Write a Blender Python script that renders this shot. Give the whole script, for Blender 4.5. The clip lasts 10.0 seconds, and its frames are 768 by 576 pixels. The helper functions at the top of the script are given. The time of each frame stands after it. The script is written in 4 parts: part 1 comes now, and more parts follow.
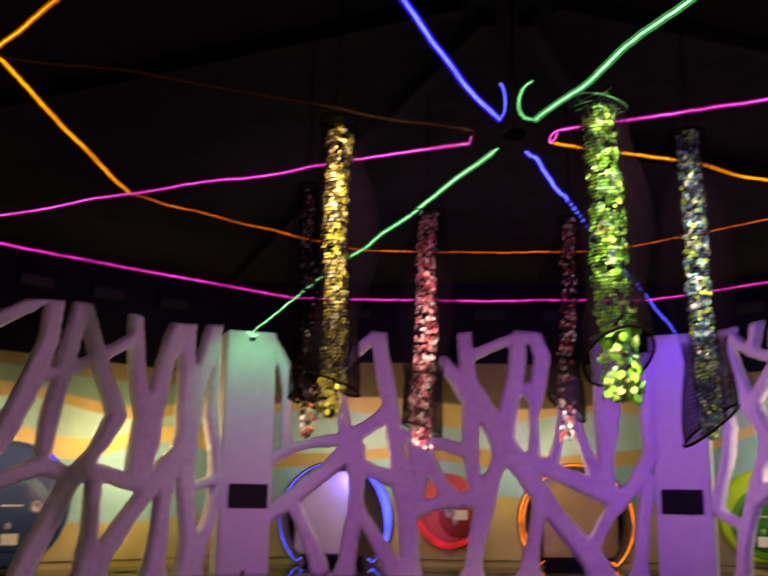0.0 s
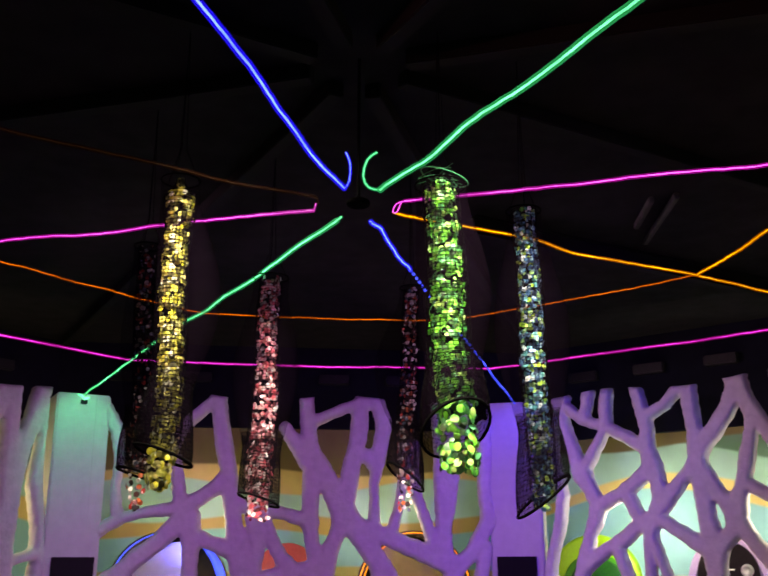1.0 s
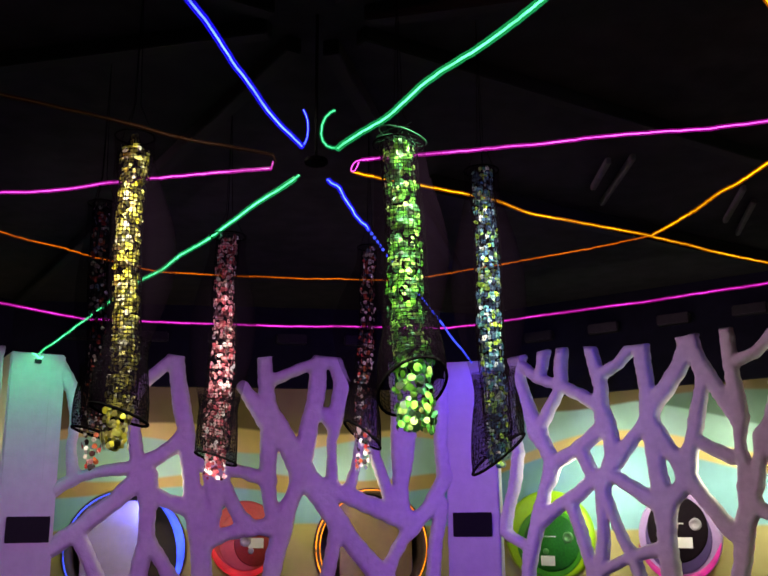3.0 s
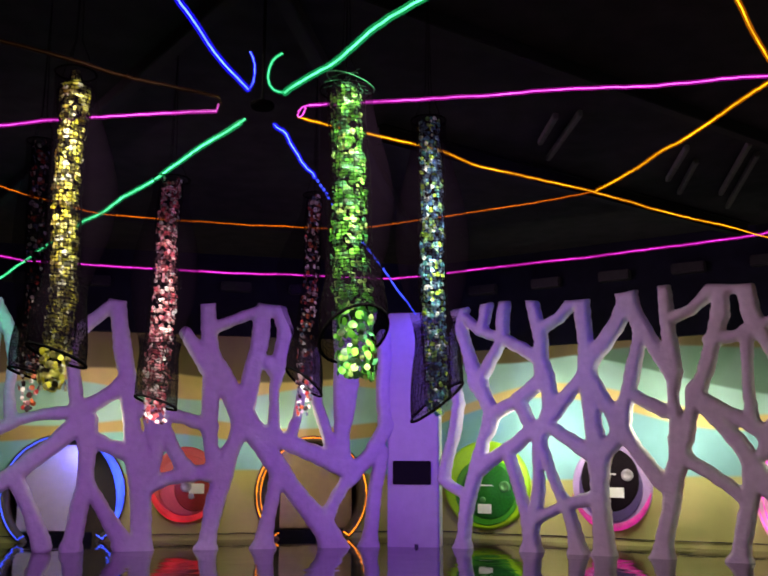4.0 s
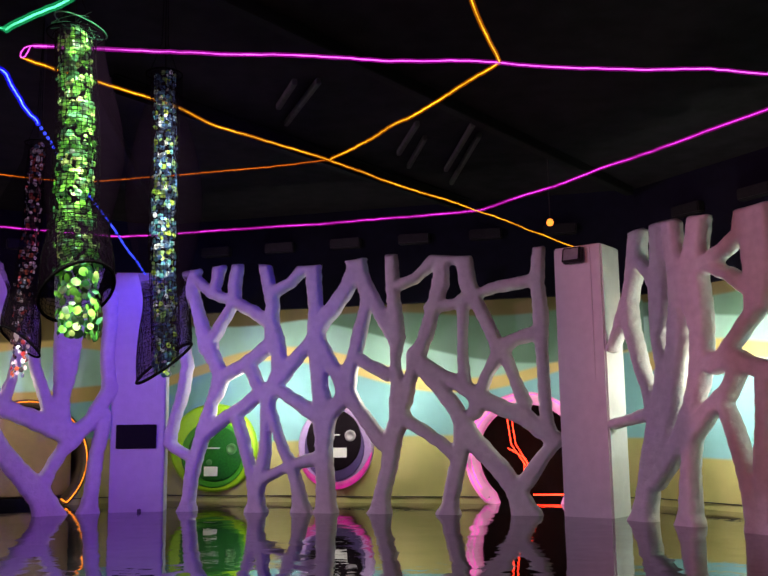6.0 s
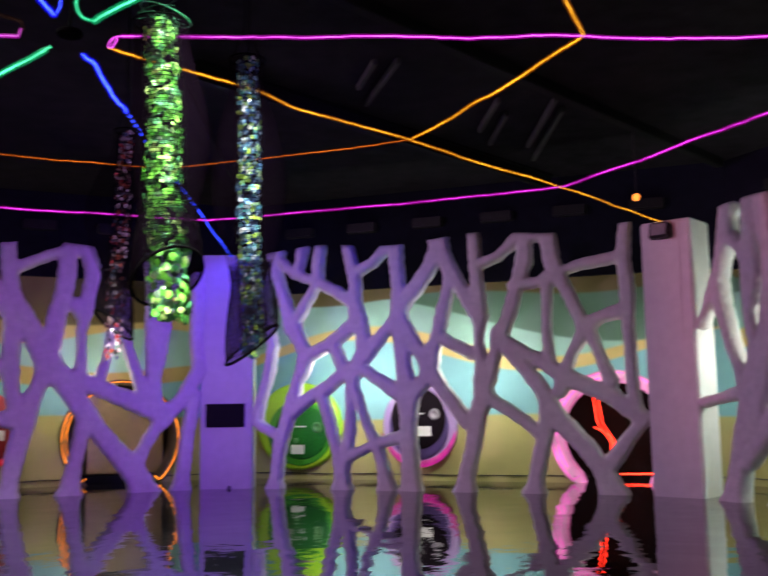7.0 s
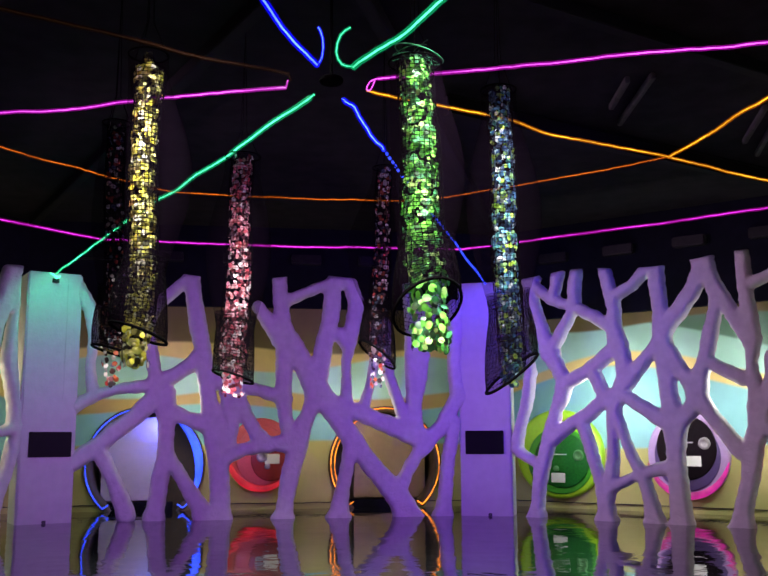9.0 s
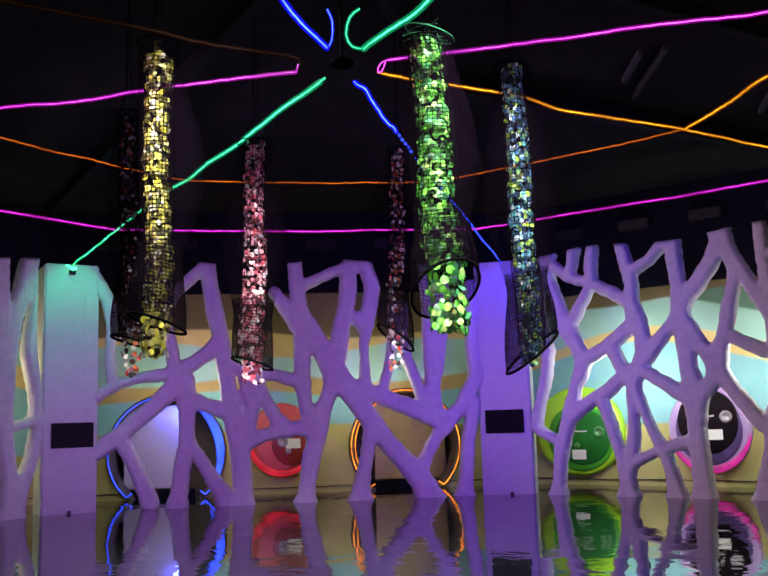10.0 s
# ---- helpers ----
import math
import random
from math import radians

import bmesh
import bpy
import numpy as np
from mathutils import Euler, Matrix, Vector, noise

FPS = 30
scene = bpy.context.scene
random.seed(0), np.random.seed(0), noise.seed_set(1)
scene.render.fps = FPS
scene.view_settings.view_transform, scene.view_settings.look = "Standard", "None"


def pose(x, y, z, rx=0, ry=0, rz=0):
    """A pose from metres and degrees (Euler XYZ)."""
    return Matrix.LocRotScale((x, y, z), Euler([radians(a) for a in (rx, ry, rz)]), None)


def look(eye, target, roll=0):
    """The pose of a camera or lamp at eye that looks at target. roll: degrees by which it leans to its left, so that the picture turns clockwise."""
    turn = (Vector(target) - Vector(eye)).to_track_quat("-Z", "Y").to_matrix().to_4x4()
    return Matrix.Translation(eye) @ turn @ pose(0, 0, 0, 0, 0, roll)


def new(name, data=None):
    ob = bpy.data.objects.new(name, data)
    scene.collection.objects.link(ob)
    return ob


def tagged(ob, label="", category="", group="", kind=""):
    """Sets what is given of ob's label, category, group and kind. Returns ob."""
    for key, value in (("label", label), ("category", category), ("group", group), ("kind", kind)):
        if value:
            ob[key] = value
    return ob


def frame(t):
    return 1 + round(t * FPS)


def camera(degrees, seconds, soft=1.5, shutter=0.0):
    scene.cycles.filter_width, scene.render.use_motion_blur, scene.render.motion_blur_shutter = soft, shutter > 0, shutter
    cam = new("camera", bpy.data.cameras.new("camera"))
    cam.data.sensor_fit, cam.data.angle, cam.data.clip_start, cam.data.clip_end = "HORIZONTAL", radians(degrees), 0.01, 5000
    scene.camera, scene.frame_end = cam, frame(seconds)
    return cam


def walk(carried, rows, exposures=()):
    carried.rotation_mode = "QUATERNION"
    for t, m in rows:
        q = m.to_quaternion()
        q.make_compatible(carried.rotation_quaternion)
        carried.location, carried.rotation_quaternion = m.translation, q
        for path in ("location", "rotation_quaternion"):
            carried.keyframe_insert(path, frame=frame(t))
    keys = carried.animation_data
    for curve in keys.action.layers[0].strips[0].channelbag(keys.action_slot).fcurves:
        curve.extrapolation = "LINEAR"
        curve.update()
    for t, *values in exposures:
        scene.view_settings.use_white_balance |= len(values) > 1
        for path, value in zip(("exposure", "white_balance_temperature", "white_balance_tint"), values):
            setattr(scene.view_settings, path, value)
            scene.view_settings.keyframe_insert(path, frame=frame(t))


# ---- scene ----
# ---- camera: handheld, turning almost on the spot at the near side of the pool ----
cam = camera(44.95, 10.0, soft=1.6, shutter=0.45)
PATH = [
    (0, -0.713, -6.726, 1.233, 2.29, 12.59, 0.78),
    (0.2, -0.702, -6.706, 1.245, -0.43, 13.73, 0.49),
    (0.5, -0.685, -6.675, 1.264, -3.78, 15.21, 0.15),
    (1, -0.664, -6.645, 1.293, -7.39, 16.49, -0.13),
    (1.5, -0.667, -6.650, 1.285, -9.35, 16.60, -0.70),
    (2, -0.664, -6.655, 1.286, -9.80, 16.09, -0.91),
    (2.2, -0.663, -6.652, 1.287, -9.78, 15.74, -0.90),
    (3.3, -0.654, -6.636, 1.294, -10.46, 13.13, -0.28),
    (3.5, -0.653, -6.633, 1.295, -11.23, 12.50, -0.04),
    (4, -0.631, -6.657, 1.261, -13.34, 11.00, 0.13),
    (4.5, -0.611, -6.682, 1.239, -16.14, 9.85, 0.29),
    (4.7, -0.613, -6.687, 1.235, -17.78, 9.67, 0.27),
    (5, -0.615, -6.695, 1.230, -21.53, 9.47, -0.06),
    (5.3, -0.615, -6.690, 1.232, -26.15, 9.18, -0.42),
    (5.5, -0.615, -6.686, 1.234, -28.59, 8.98, -0.56),
    (5.7, -0.618, -6.685, 1.237, -29.93, 8.85, -0.74),
    (6.8, -0.638, -6.677, 1.257, -27.05, 7.72, -0.93),
    (7, -0.641, -6.676, 1.260, -24.79, 7.44, -0.79),
    (7.2, -0.650, -6.677, 1.264, -21.44, 7.19, -0.07),
    (7.5, -0.663, -6.678, 1.271, -16.08, 7.38, 0.71),
    (7.7, -0.664, -6.675, 1.275, -13.23, 7.73, 1.20),
    (8, -0.666, -6.670, 1.282, -10.84, 8.24, 1.46),
    (8.5, -0.669, -6.669, 1.284, -9.93, 8.87, 1.01),
    (9, -0.673, -6.663, 1.286, -9.13, 9.12, -0.23),
    (9.5, -0.682, -6.648, 1.294, -8.16, 8.69, -1.58),
    (9.7, -0.685, -6.643, 1.297, -7.91, 8.46, -1.77),
    (10, -0.690, -6.635, 1.301, -8.21, 8.00, -1.78),
]
walk(cam, [(t, pose(x, y, z, 0, 0, yaw) @ pose(0, 0, 0, 90 + pitch) @ pose(0, 0, 0, 0, 0, roll)) for t, x, y, z, yaw, pitch, roll in PATH],
     exposures=[(0.0, 0.15, 11400, 26), (0.6, 0.08, 9800, 13), (1.2, 0.12, 8800, 5), (2.2, 0.12, 8500, 0), (3.5, 0.16, 8200, 0), (4.5, 0.08, 7800, 5), (5.5, 0.0, 7600, 7), (7.0, 0.04, 6800, 11), (10.0, 0.1, 6700, 10)])

# ---- sizes ----
COLUMN_R = 9.16       # front faces of the eight columns, from the hub
SCREEN = 8.74         # the lattice screens, distance of their planes from the hub
WALL = 10.72          # the painted wall behind them
WALL_H, MURAL_H = 5.2, 3.42
STRIP_Z = 3.93        # light strips are strung at this height
BAYS = (-135, -90, -45, 0, 45, 90, 135, 180)
SPOKES = (-157.5, -112.5, -67.5, -22.5, 22.5, 67.5, 112.5, 157.5)


def polar(a, r, z=0.0):
    return Vector((r * math.sin(radians(a)), r * math.cos(radians(a)), z))


def bay_pose(a, apothem, u=0.0, z=0.0):
    """Local x runs along the bay, local y points outwards."""
    c = polar(a, apothem, z) + Vector((math.cos(radians(a)), -math.sin(radians(a)), 0)) * u
    return pose(c.x, c.y, c.z, 0, 0, -a)


# ---- world and lamps ----
world = bpy.data.worlds.new("night")
world.use_nodes = True
world.node_tree.nodes["Background"].inputs[0].default_value = (0.02, 0.02, 0.03, 1)
world.node_tree.nodes["Background"].inputs[1].default_value = 0.3
scene.world = world


def lamp(name, kind, m, watts, colour, size=0.2, angle=60, blend=0.6):
    d = bpy.data.lights.new(name, kind)
    d.energy, d.color = watts, colour
    if kind == "AREA":
        d.shape, d.size, d.size_y = "RECTANGLE", size, size
    else:
        d.shadow_soft_size = size
    if kind == "SPOT":
        d.spot_size, d.spot_blend = radians(angle), blend
    ob = new(name, d)
    ob.matrix_world = m
    return ob


# colour floodlights on the columns of the near side, turned on the screens opposite
for side_a, watts in ((112.5, 1650), (-112.5, 1650)):
    lamp("flood_violet", "SPOT", look(polar(side_a, 8.9, 3.75), (0.1, 8.6, 1.6)), watts, (0.44, 0.115, 1.0), 0.12, 39, 1.0)
lamp("flood_blue", "SPOT", look(polar(157.5, 8.7, 3.75), (3.8, 8.1, 2.6)), 3300, (0.05, 0.015, 1.0), 0.12, 25, 1.0)
lamp("flood_mauve", "SPOT", look(polar(-67.5, 8.9, 3.75), (7.4, 4.9, 1.9)), 2550, (0.68, 0.39, 0.77), 0.12, 48, 0.9)
lamp("flood_rose", "SPOT", look(polar(-112.5, 8.9, 3.75), (8.6, 0.6, 3.0)), 2100, (1.0, 0.30, 0.42), 0.12, 28, 0.9)
lamp("flood_pale", "SPOT", look(polar(112.5, 8.9, 3.75), (-5.5, 6.8, 2.2)), 1900, (0.55, 0.28, 0.9), 0.12, 34, 0.9)
# unseen green and blue spots, added to strengthen the strip ends' wash down two columns
lamp("added_green_wash", "SPOT", look(polar(-22.5, 8.2, 4.15), polar(-22.5, 9.16, 3.0)), 60, (0.0, 1.0, 0.42), 0.12, 85, 1.0)
lamp("added_blue_wash", "SPOT", look(polar(22.5, 8.2, 4.15), polar(22.5, 9.16, 2.9)), 75, (0.03, 0.02, 1.0), 0.12, 85, 1.0)
# unseen white spots, added under the ceiling to light the hanging tubes
for x in (-1.3, 1.3):
    lamp("tube_spot", "SPOT", look((x, -2.3, 5.05), (x * 0.25, 0.5, 1.55)), 3300, (1.0, 0.97, 0.96), 0.08, 50, 1.0)
lamp("tube_spot", "SPOT", look((-0.3, -0.5, 5.1), (-0.4, 1.9, 1.75)), 3200, (1.0, 0.96, 0.96), 0.08, 44, 1.0)
lamp("tube_spot", "SPOT", look((0.0, -4.2, 5.08), (-0.05, 0.2, 1.95)), 1500, (1.0, 0.97, 0.94), 0.08, 36, 1.0)
# wash lamps in the passage between the screens and the painted wall
WASH = [(45, -2.0, 2.0, 30, 0.85, (1.0, 0.98, 0.93)), (45, 0.3, 2.0, 22, 0.9, (1.0, 0.98, 0.93)), (45, 2.6, 1.7, 8, 0.9, (1.0, 0.98, 0.9)), (0, -1.7, 1.95, 11, 1.5, (1.0, 0.90, 0.72)), (0, 1.4, 1.95, 11, 1.5, (1.0, 0.90, 0.72)),
        (90, -1.6, 1.95, 52, 1.0, (1.0, 0.99, 0.92)), (90, -2.9, 1.95, 8, 2.6, (1.0, 0.99, 0.92)), (90, 0.8, 1.95, 34, 0.2, (1.0, 0.99, 0.92)), (-45, 2.4, 2.0, 25, 1.1, (1.0, 0.86, 0.58)), (-45, 0.0, 2.0, 13, 0.3, (1.0, 0.90, 0.72)), (-90, 0.0, 2.2, 30, 0.2, (1.0, 0.9, 0.7)), (135, 0.0, 2.2, 30, 0.2, (1.0, 0.9, 0.7))]
for a, u, z, watts, spill, colour in WASH:
    lamp("wash_lamp", "AREA", bay_pose(a, 9.2, u, z) @ pose(0, 0, 0, 80, 0, 0), watts * 0.72, colour, 0.7).data.spread = radians(125)
    lamp("wash_spill", "POINT", bay_pose(a, 9.2 if a in (0, 45) else 9.55, u, z), watts * spill, colour, 0.10)


# ---- materials ----
def material(name, colour=(0.5, 0.5, 0.5), rough=0.6, metal=0.0, vary=0.15, scale=6.0, bump=0.0, bump_scale=40.0, spec=0.5):
    m = bpy.data.materials.new(name)
    m.use_nodes = True
    nt = m.node_tree
    b = nt.nodes["Principled BSDF"]
    b.inputs["Roughness"].default_value, b.inputs["Metallic"].default_value = rough, metal
    b.inputs["Specular IOR Level"].default_value = spec
    co = nt.nodes.new("ShaderNodeTexCoord")
    big, fine = nt.nodes.new("ShaderNodeTexNoise"), nt.nodes.new("ShaderNodeTexNoise")
    big.inputs["Scale"].default_value, fine.inputs["Scale"].default_value = scale * 0.25, scale * 3
    big.inputs["Detail"].default_value, fine.inputs["Detail"].default_value = 4, 6
    add = nt.nodes.new("ShaderNodeMath")
    add.operation = "ADD"
    ramp = nt.nodes.new("ShaderNodeMapRange")
    ramp.inputs[1].default_value, ramp.inputs[2].default_value = 0.7, 1.3
    ramp.inputs[3].default_value, ramp.inputs[4].default_value = 1 - vary, 1 + vary
    mul = nt.nodes.new("ShaderNodeVectorMath")
    mul.operation = "SCALE"
    mul.inputs[0].default_value = colour
    for n in (big, fine):
        nt.links.new(co.outputs["Object"], n.inputs["Vector"])
    nt.links.new(big.outputs[0], add.inputs[0])
    nt.links.new(fine.outputs[0], add.inputs[1])
    nt.links.new(add.outputs[0], ramp.inputs[0])
    nt.links.new(ramp.outputs[0], mul.inputs["Scale"])
    nt.links.new(mul.outputs[0], b.inputs["Base Color"])
    if bump:
        n = nt.nodes.new("ShaderNodeTexNoise")
        n.inputs["Scale"].default_value, n.inputs["Detail"].default_value = bump_scale, 5
        bp = nt.nodes.new("ShaderNodeBump")
        bp.inputs["Strength"].default_value, bp.inputs["Distance"].default_value = bump, 0.02
        nt.links.new(co.outputs["Object"], n.inputs["Vector"])
        nt.links.new(n.outputs[0], bp.inputs["Height"])
        nt.links.new(bp.outputs[0], b.inputs["Normal"])
    return m


def glow(name, colour, strength, dots=0.0, uneven=0.35):
    """A light strip: small lamps behind a silicone tube, uneven along its length; also used for painted-in glow."""
    m = bpy.data.materials.new(name)
    m.use_nodes = True
    nt = m.node_tree
    b = nt.nodes["Principled BSDF"]
    b.inputs["Base Color"].default_value = (*[0.005 + 0.02 * c for c in colour], 1)
    b.inputs["Emission Color"].default_value = (*colour, 1)
    b.inputs["Emission Strength"].default_value = strength
    co, n, r = nt.nodes.new("ShaderNodeTexCoord"), nt.nodes.new("ShaderNodeTexNoise"), nt.nodes.new("ShaderNodeMapRange")
    n.inputs["Scale"].default_value = 2.2 if not dots else dots
    n.inputs["Detail"].default_value = 3
    r.inputs[1].default_value, r.inputs[2].default_value = 0.35, 0.62
    r.inputs[3].default_value, r.inputs[4].default_value = strength * (1 - uneven), strength * (1 + uneven)
    nt.links.new(co.outputs["Object"], n.inputs["Vector"])
    nt.links.new(n.outputs[0], r.inputs[0])
    nt.links.new(r.outputs[0], b.inputs["Emission Strength"])
    return m


def mural_material(bands):
    """Wavy painted bands from the floor up: level, swing, waves per metre, phase, colour."""
    m = bpy.data.materials.new("mural_paint")
    m.use_nodes = True
    nt = m.node_tree
    b = nt.nodes["Principled BSDF"]
    b.inputs["Roughness"].default_value = 0.7
    co, sep = nt.nodes.new("ShaderNodeTexCoord"), nt.nodes.new("ShaderNodeSeparateXYZ")
    nt.links.new(co.outputs["Object"], sep.inputs[0])

    def maths(op, a, c=None):
        n = nt.nodes.new("ShaderNodeMath")
        n.operation = op
        for i, v in enumerate((a, c)):
            if v is None:
                continue
            if isinstance(v, (int, float)):
                n.inputs[i].default_value = v
            else:
                nt.links.new(v, n.inputs[i])
        return n.outputs[0]

    grain = nt.nodes.new("ShaderNodeTexNoise")
    grain.inputs["Scale"].default_value, grain.inputs["Detail"].default_value = 1.3, 7
    nt.links.new(co.outputs["Object"], grain.inputs["Vector"])
    last = None
    for level, amp, k, phase, colour in bands:
        wave = maths("MULTIPLY", maths("SINE", maths("ADD", maths("MULTIPLY", sep.outputs[0], k), phase)), amp)
        edge = maths("SUBTRACT", maths("SUBTRACT", sep.outputs[2], wave), level - 0.02)
        mask = nt.nodes.new("ShaderNodeMapRange")
        mask.interpolation_type = "SMOOTHSTEP"
        mask.inputs[1].default_value, mask.inputs[2].default_value = -0.03, 0.03
        nt.links.new(edge, mask.inputs[0])
        mix = nt.nodes.new("ShaderNodeMix")
        mix.data_type = "RGBA"
        if last is None:
            mix.inputs[6].default_value = (*colour, 1)
        else:
            nt.links.new(last, mix.inputs[6])
        mix.inputs[7].default_value = (*colour, 1)
        nt.links.new(mask.outputs[0], mix.inputs[0])
        last = mix.outputs[2]
    shade = nt.nodes.new("ShaderNodeMapRange")
    shade.inputs[1].default_value, shade.inputs[2].default_value, shade.inputs[3].default_value, shade.inputs[4].default_value = 0.3, 0.7, 0.84, 1.12
    nt.links.new(grain.outputs[0], shade.inputs[0])
    mul = nt.nodes.new("ShaderNodeVectorMath")
    mul.operation = "SCALE"
    nt.links.new(last, mul.inputs[0])
    nt.links.new(shade.outputs[0], mul.inputs["Scale"])
    nt.links.new(mul.outputs[0], b.inputs["Base Color"])
    return m


def water_material():
    m = bpy.data.materials.new("pool_water")
    m.use_nodes = True
    nt = m.node_tree
    b = nt.nodes["Principled BSDF"]
    b.inputs["Base Color"].default_value = (0.012, 0.014, 0.016, 1)
    b.inputs["Roughness"].default_value = 0.015
    b.inputs["IOR"].default_value = 1.8
    co, mp = nt.nodes.new("ShaderNodeTexCoord"), nt.nodes.new("ShaderNodeMapping")
    nt.links.new(co.outputs["Object"], mp.inputs[0])
    big, fine = nt.nodes.new("ShaderNodeTexNoise"), nt.nodes.new("ShaderNodeTexNoise")
    big.inputs["Scale"].default_value, fine.inputs["Scale"].default_value = 0.9, 5.0
    big.inputs["Detail"].default_value, fine.inputs["Detail"].default_value = 2, 2
    heights = []
    for n, d in ((big, 0.012), (fine, 0.0019)):
        nt.links.new(mp.outputs[0], n.inputs["Vector"])
        s = nt.nodes.new("ShaderNodeMath")
        s.operation = "MULTIPLY"
        s.inputs[1].default_value = d
        nt.links.new(n.outputs[0], s.inputs[0])
        heights.append(s.outputs[0])
    add = nt.nodes.new("ShaderNodeMath")
    nt.links.new(heights[0], add.inputs[0])
    nt.links.new(heights[1], add.inputs[1])
    bp = nt.nodes.new("ShaderNodeBump")
    bp.inputs["Strength"].default_value, bp.inputs["Distance"].default_value = 1.0, 1.0
    nt.links.new(add.outputs[0], bp.inputs["Height"])
    nt.links.new(bp.outputs[0], b.inputs["Normal"])
    return m


def sequin_material(name, colours):
    """Shiny discs; each takes one of the colours at random."""
    m = bpy.data.materials.new(name)
    m.use_nodes = True
    nt = m.node_tree
    b = nt.nodes["Principled BSDF"]
    b.inputs["Metallic"].default_value, b.inputs["Roughness"].default_value = 0.22, 0.40
    g, r = nt.nodes.new("ShaderNodeNewGeometry"), nt.nodes.new("ShaderNodeValToRGB")
    r.color_ramp.interpolation = "CONSTANT"
    while len(r.color_ramp.elements) < len(colours):
        r.color_ramp.elements.new(0.5)
    for i, c in enumerate(colours):
        r.color_ramp.elements[i].position, r.color_ramp.elements[i].color = i / len(colours), (*c, 1)
    nt.links.new(g.outputs["Random Per Island"], r.inputs[0])
    nt.links.new(r.outputs[0], b.inputs["Base Color"])
    return m


def tulle_material(alpha):
    m = bpy.data.materials.new("black_tulle")
    m.use_nodes = True
    nt = m.node_tree
    b = nt.nodes["Principled BSDF"]
    b.inputs["Base Color"].default_value, b.inputs["Roughness"].default_value = (0.0042, 0.0022, 0.0050, 1), 1.0
    b.inputs["Specular IOR Level"].default_value = 0.0
    b.inputs["Alpha"].default_value = alpha
    return m


WHITE = material("painted_plaster", (0.72, 0.70, 0.70), 0.55, vary=0.12, scale=3, bump=1.0, bump_scale=11)
COLUMN = material("painted_column", (0.70, 0.68, 0.68), 0.5, vary=0.08, scale=2, bump=0.15, bump_scale=25)
KHAKI, SKY, CREAM, MINT, TAN, PINE, OLIVE = (0.44, 0.41, 0.15), (0.22, 0.50, 0.55), (0.68, 0.53, 0.20), (0.36, 0.63, 0.54), (0.46, 0.34, 0.12), (0.13, 0.25, 0.18), (0.17, 0.13, 0.05)
MURAL = {
    0: mural_material([(0.0, 0, 1, 0, KHAKI), (1.20, 0.05, 0.9, 0.6, SKY), (1.82, 0.10, 1.2, 2.8, TAN), (2.09, 0.09, 1.4, 2.2, MINT), (2.66, 0.16, 1.2, 4.6, CREAM), (2.95, 0.10, 1.1, 3.4, OLIVE)]),
    # PINE dips at the right end: dark green paint, plus fading light painted in
    45: mural_material([(0.0, 0, 1, 0, KHAKI), (1.13, 0.04, 0.9, 0.6, SKY), (2.22, 0.33, 0.9, 3.55, CREAM), (2.47, 0.33, 0.9, 3.35, MINT), (2.86, 0.50, 0.6, 3.07, PINE), (3.28, 0.08, 1.3, 2.0, OLIVE)]),
    90: mural_material([(0.0, 0, 1, 0, KHAKI), (0.82, 0.05, 0.9, 0.6, SKY), (2.25, 0.12, 1.9, 1.2, CREAM), (2.50, 0.10, 1.7, 0.9, MINT), (2.95, 0.12, 1.2, 0.5, PINE), (3.30, 0.06, 1.2, 2.0, OLIVE)])}
MURAL[-45] = mural_material([(0.0, 0, 1, 0, KHAKI), (0.82, 0.08, 1.1, 2.4, SKY), (1.95, 0.18, 1.6, 2.4, CREAM), (2.28, 0.16, 1.5, 2.2, MINT), (2.62, 0.12, 1.7, 0.4, TAN), (2.84, 0.12, 1.4, 1.2, PINE), (3.20, 0.06, 1.2, 2.0, OLIVE)])
CEILING = material("mottled_dark_ceiling", (0.014, 0.012, 0.016), 0.9, vary=0.5, scale=1.2, spec=0.1)
# black paint with the light strips' blue cast mixed into its colour
BLACK = material("blue_cast_black", (0.006, 0.0052, 0.014), 0.9, vary=0.3, scale=2, spec=0.1)
DARK_METAL = material("dark_metal", (0.014, 0.014, 0.015), 0.5, metal=0.3, vary=0.3, scale=4, spec=0.3)
BEAM = material("black_steel", (0.0025, 0.0025, 0.003), 0.8, vary=0.3, scale=4, spec=0.2)
GREY_METAL = material("dusty_metal", (0.09, 0.09, 0.10), 0.5, metal=0.5, vary=0.3, scale=4)
TRUSS = material("dull_truss_steel", (0.06, 0.06, 0.056), 0.8, vary=0.3, scale=4, spec=0.2)
RUBBER = material("black_cable", (0.015, 0.015, 0.015), 0.6)
WATER = water_material()
TULLE, DOUBLE_TULLE = tulle_material(0.20), tulle_material(0.38)
NET = material("black_cord", (0.0015, 0.0015, 0.0018), 1.0, spec=0.02)
GLASS = material("lamp_glass", (0.25, 0.25, 0.28), 0.15)
SCREEN_BLACK = material("black_glass", (0.003, 0.003, 0.004), 0.5, spec=0.15)
PAPER = material("white_card", (0.82, 0.82, 0.80), 0.7, vary=0.03)
LED = {"green": glow("green_light", (0.08, 1.0, 0.50), 2.8, uneven=0.5), "blue": glow("blue_light", (0.07, 0.15, 1.0), 5.0), "orange": glow("amber_light", (1.0, 0.52, 0.03), 2.6, uneven=0.5),
       "magenta": glow("magenta_light", (0.90, 0.12, 1.0), 2.9, uneven=0.6), "red": glow("red_light", (1.0, 0.03, 0.015), 8.0)}
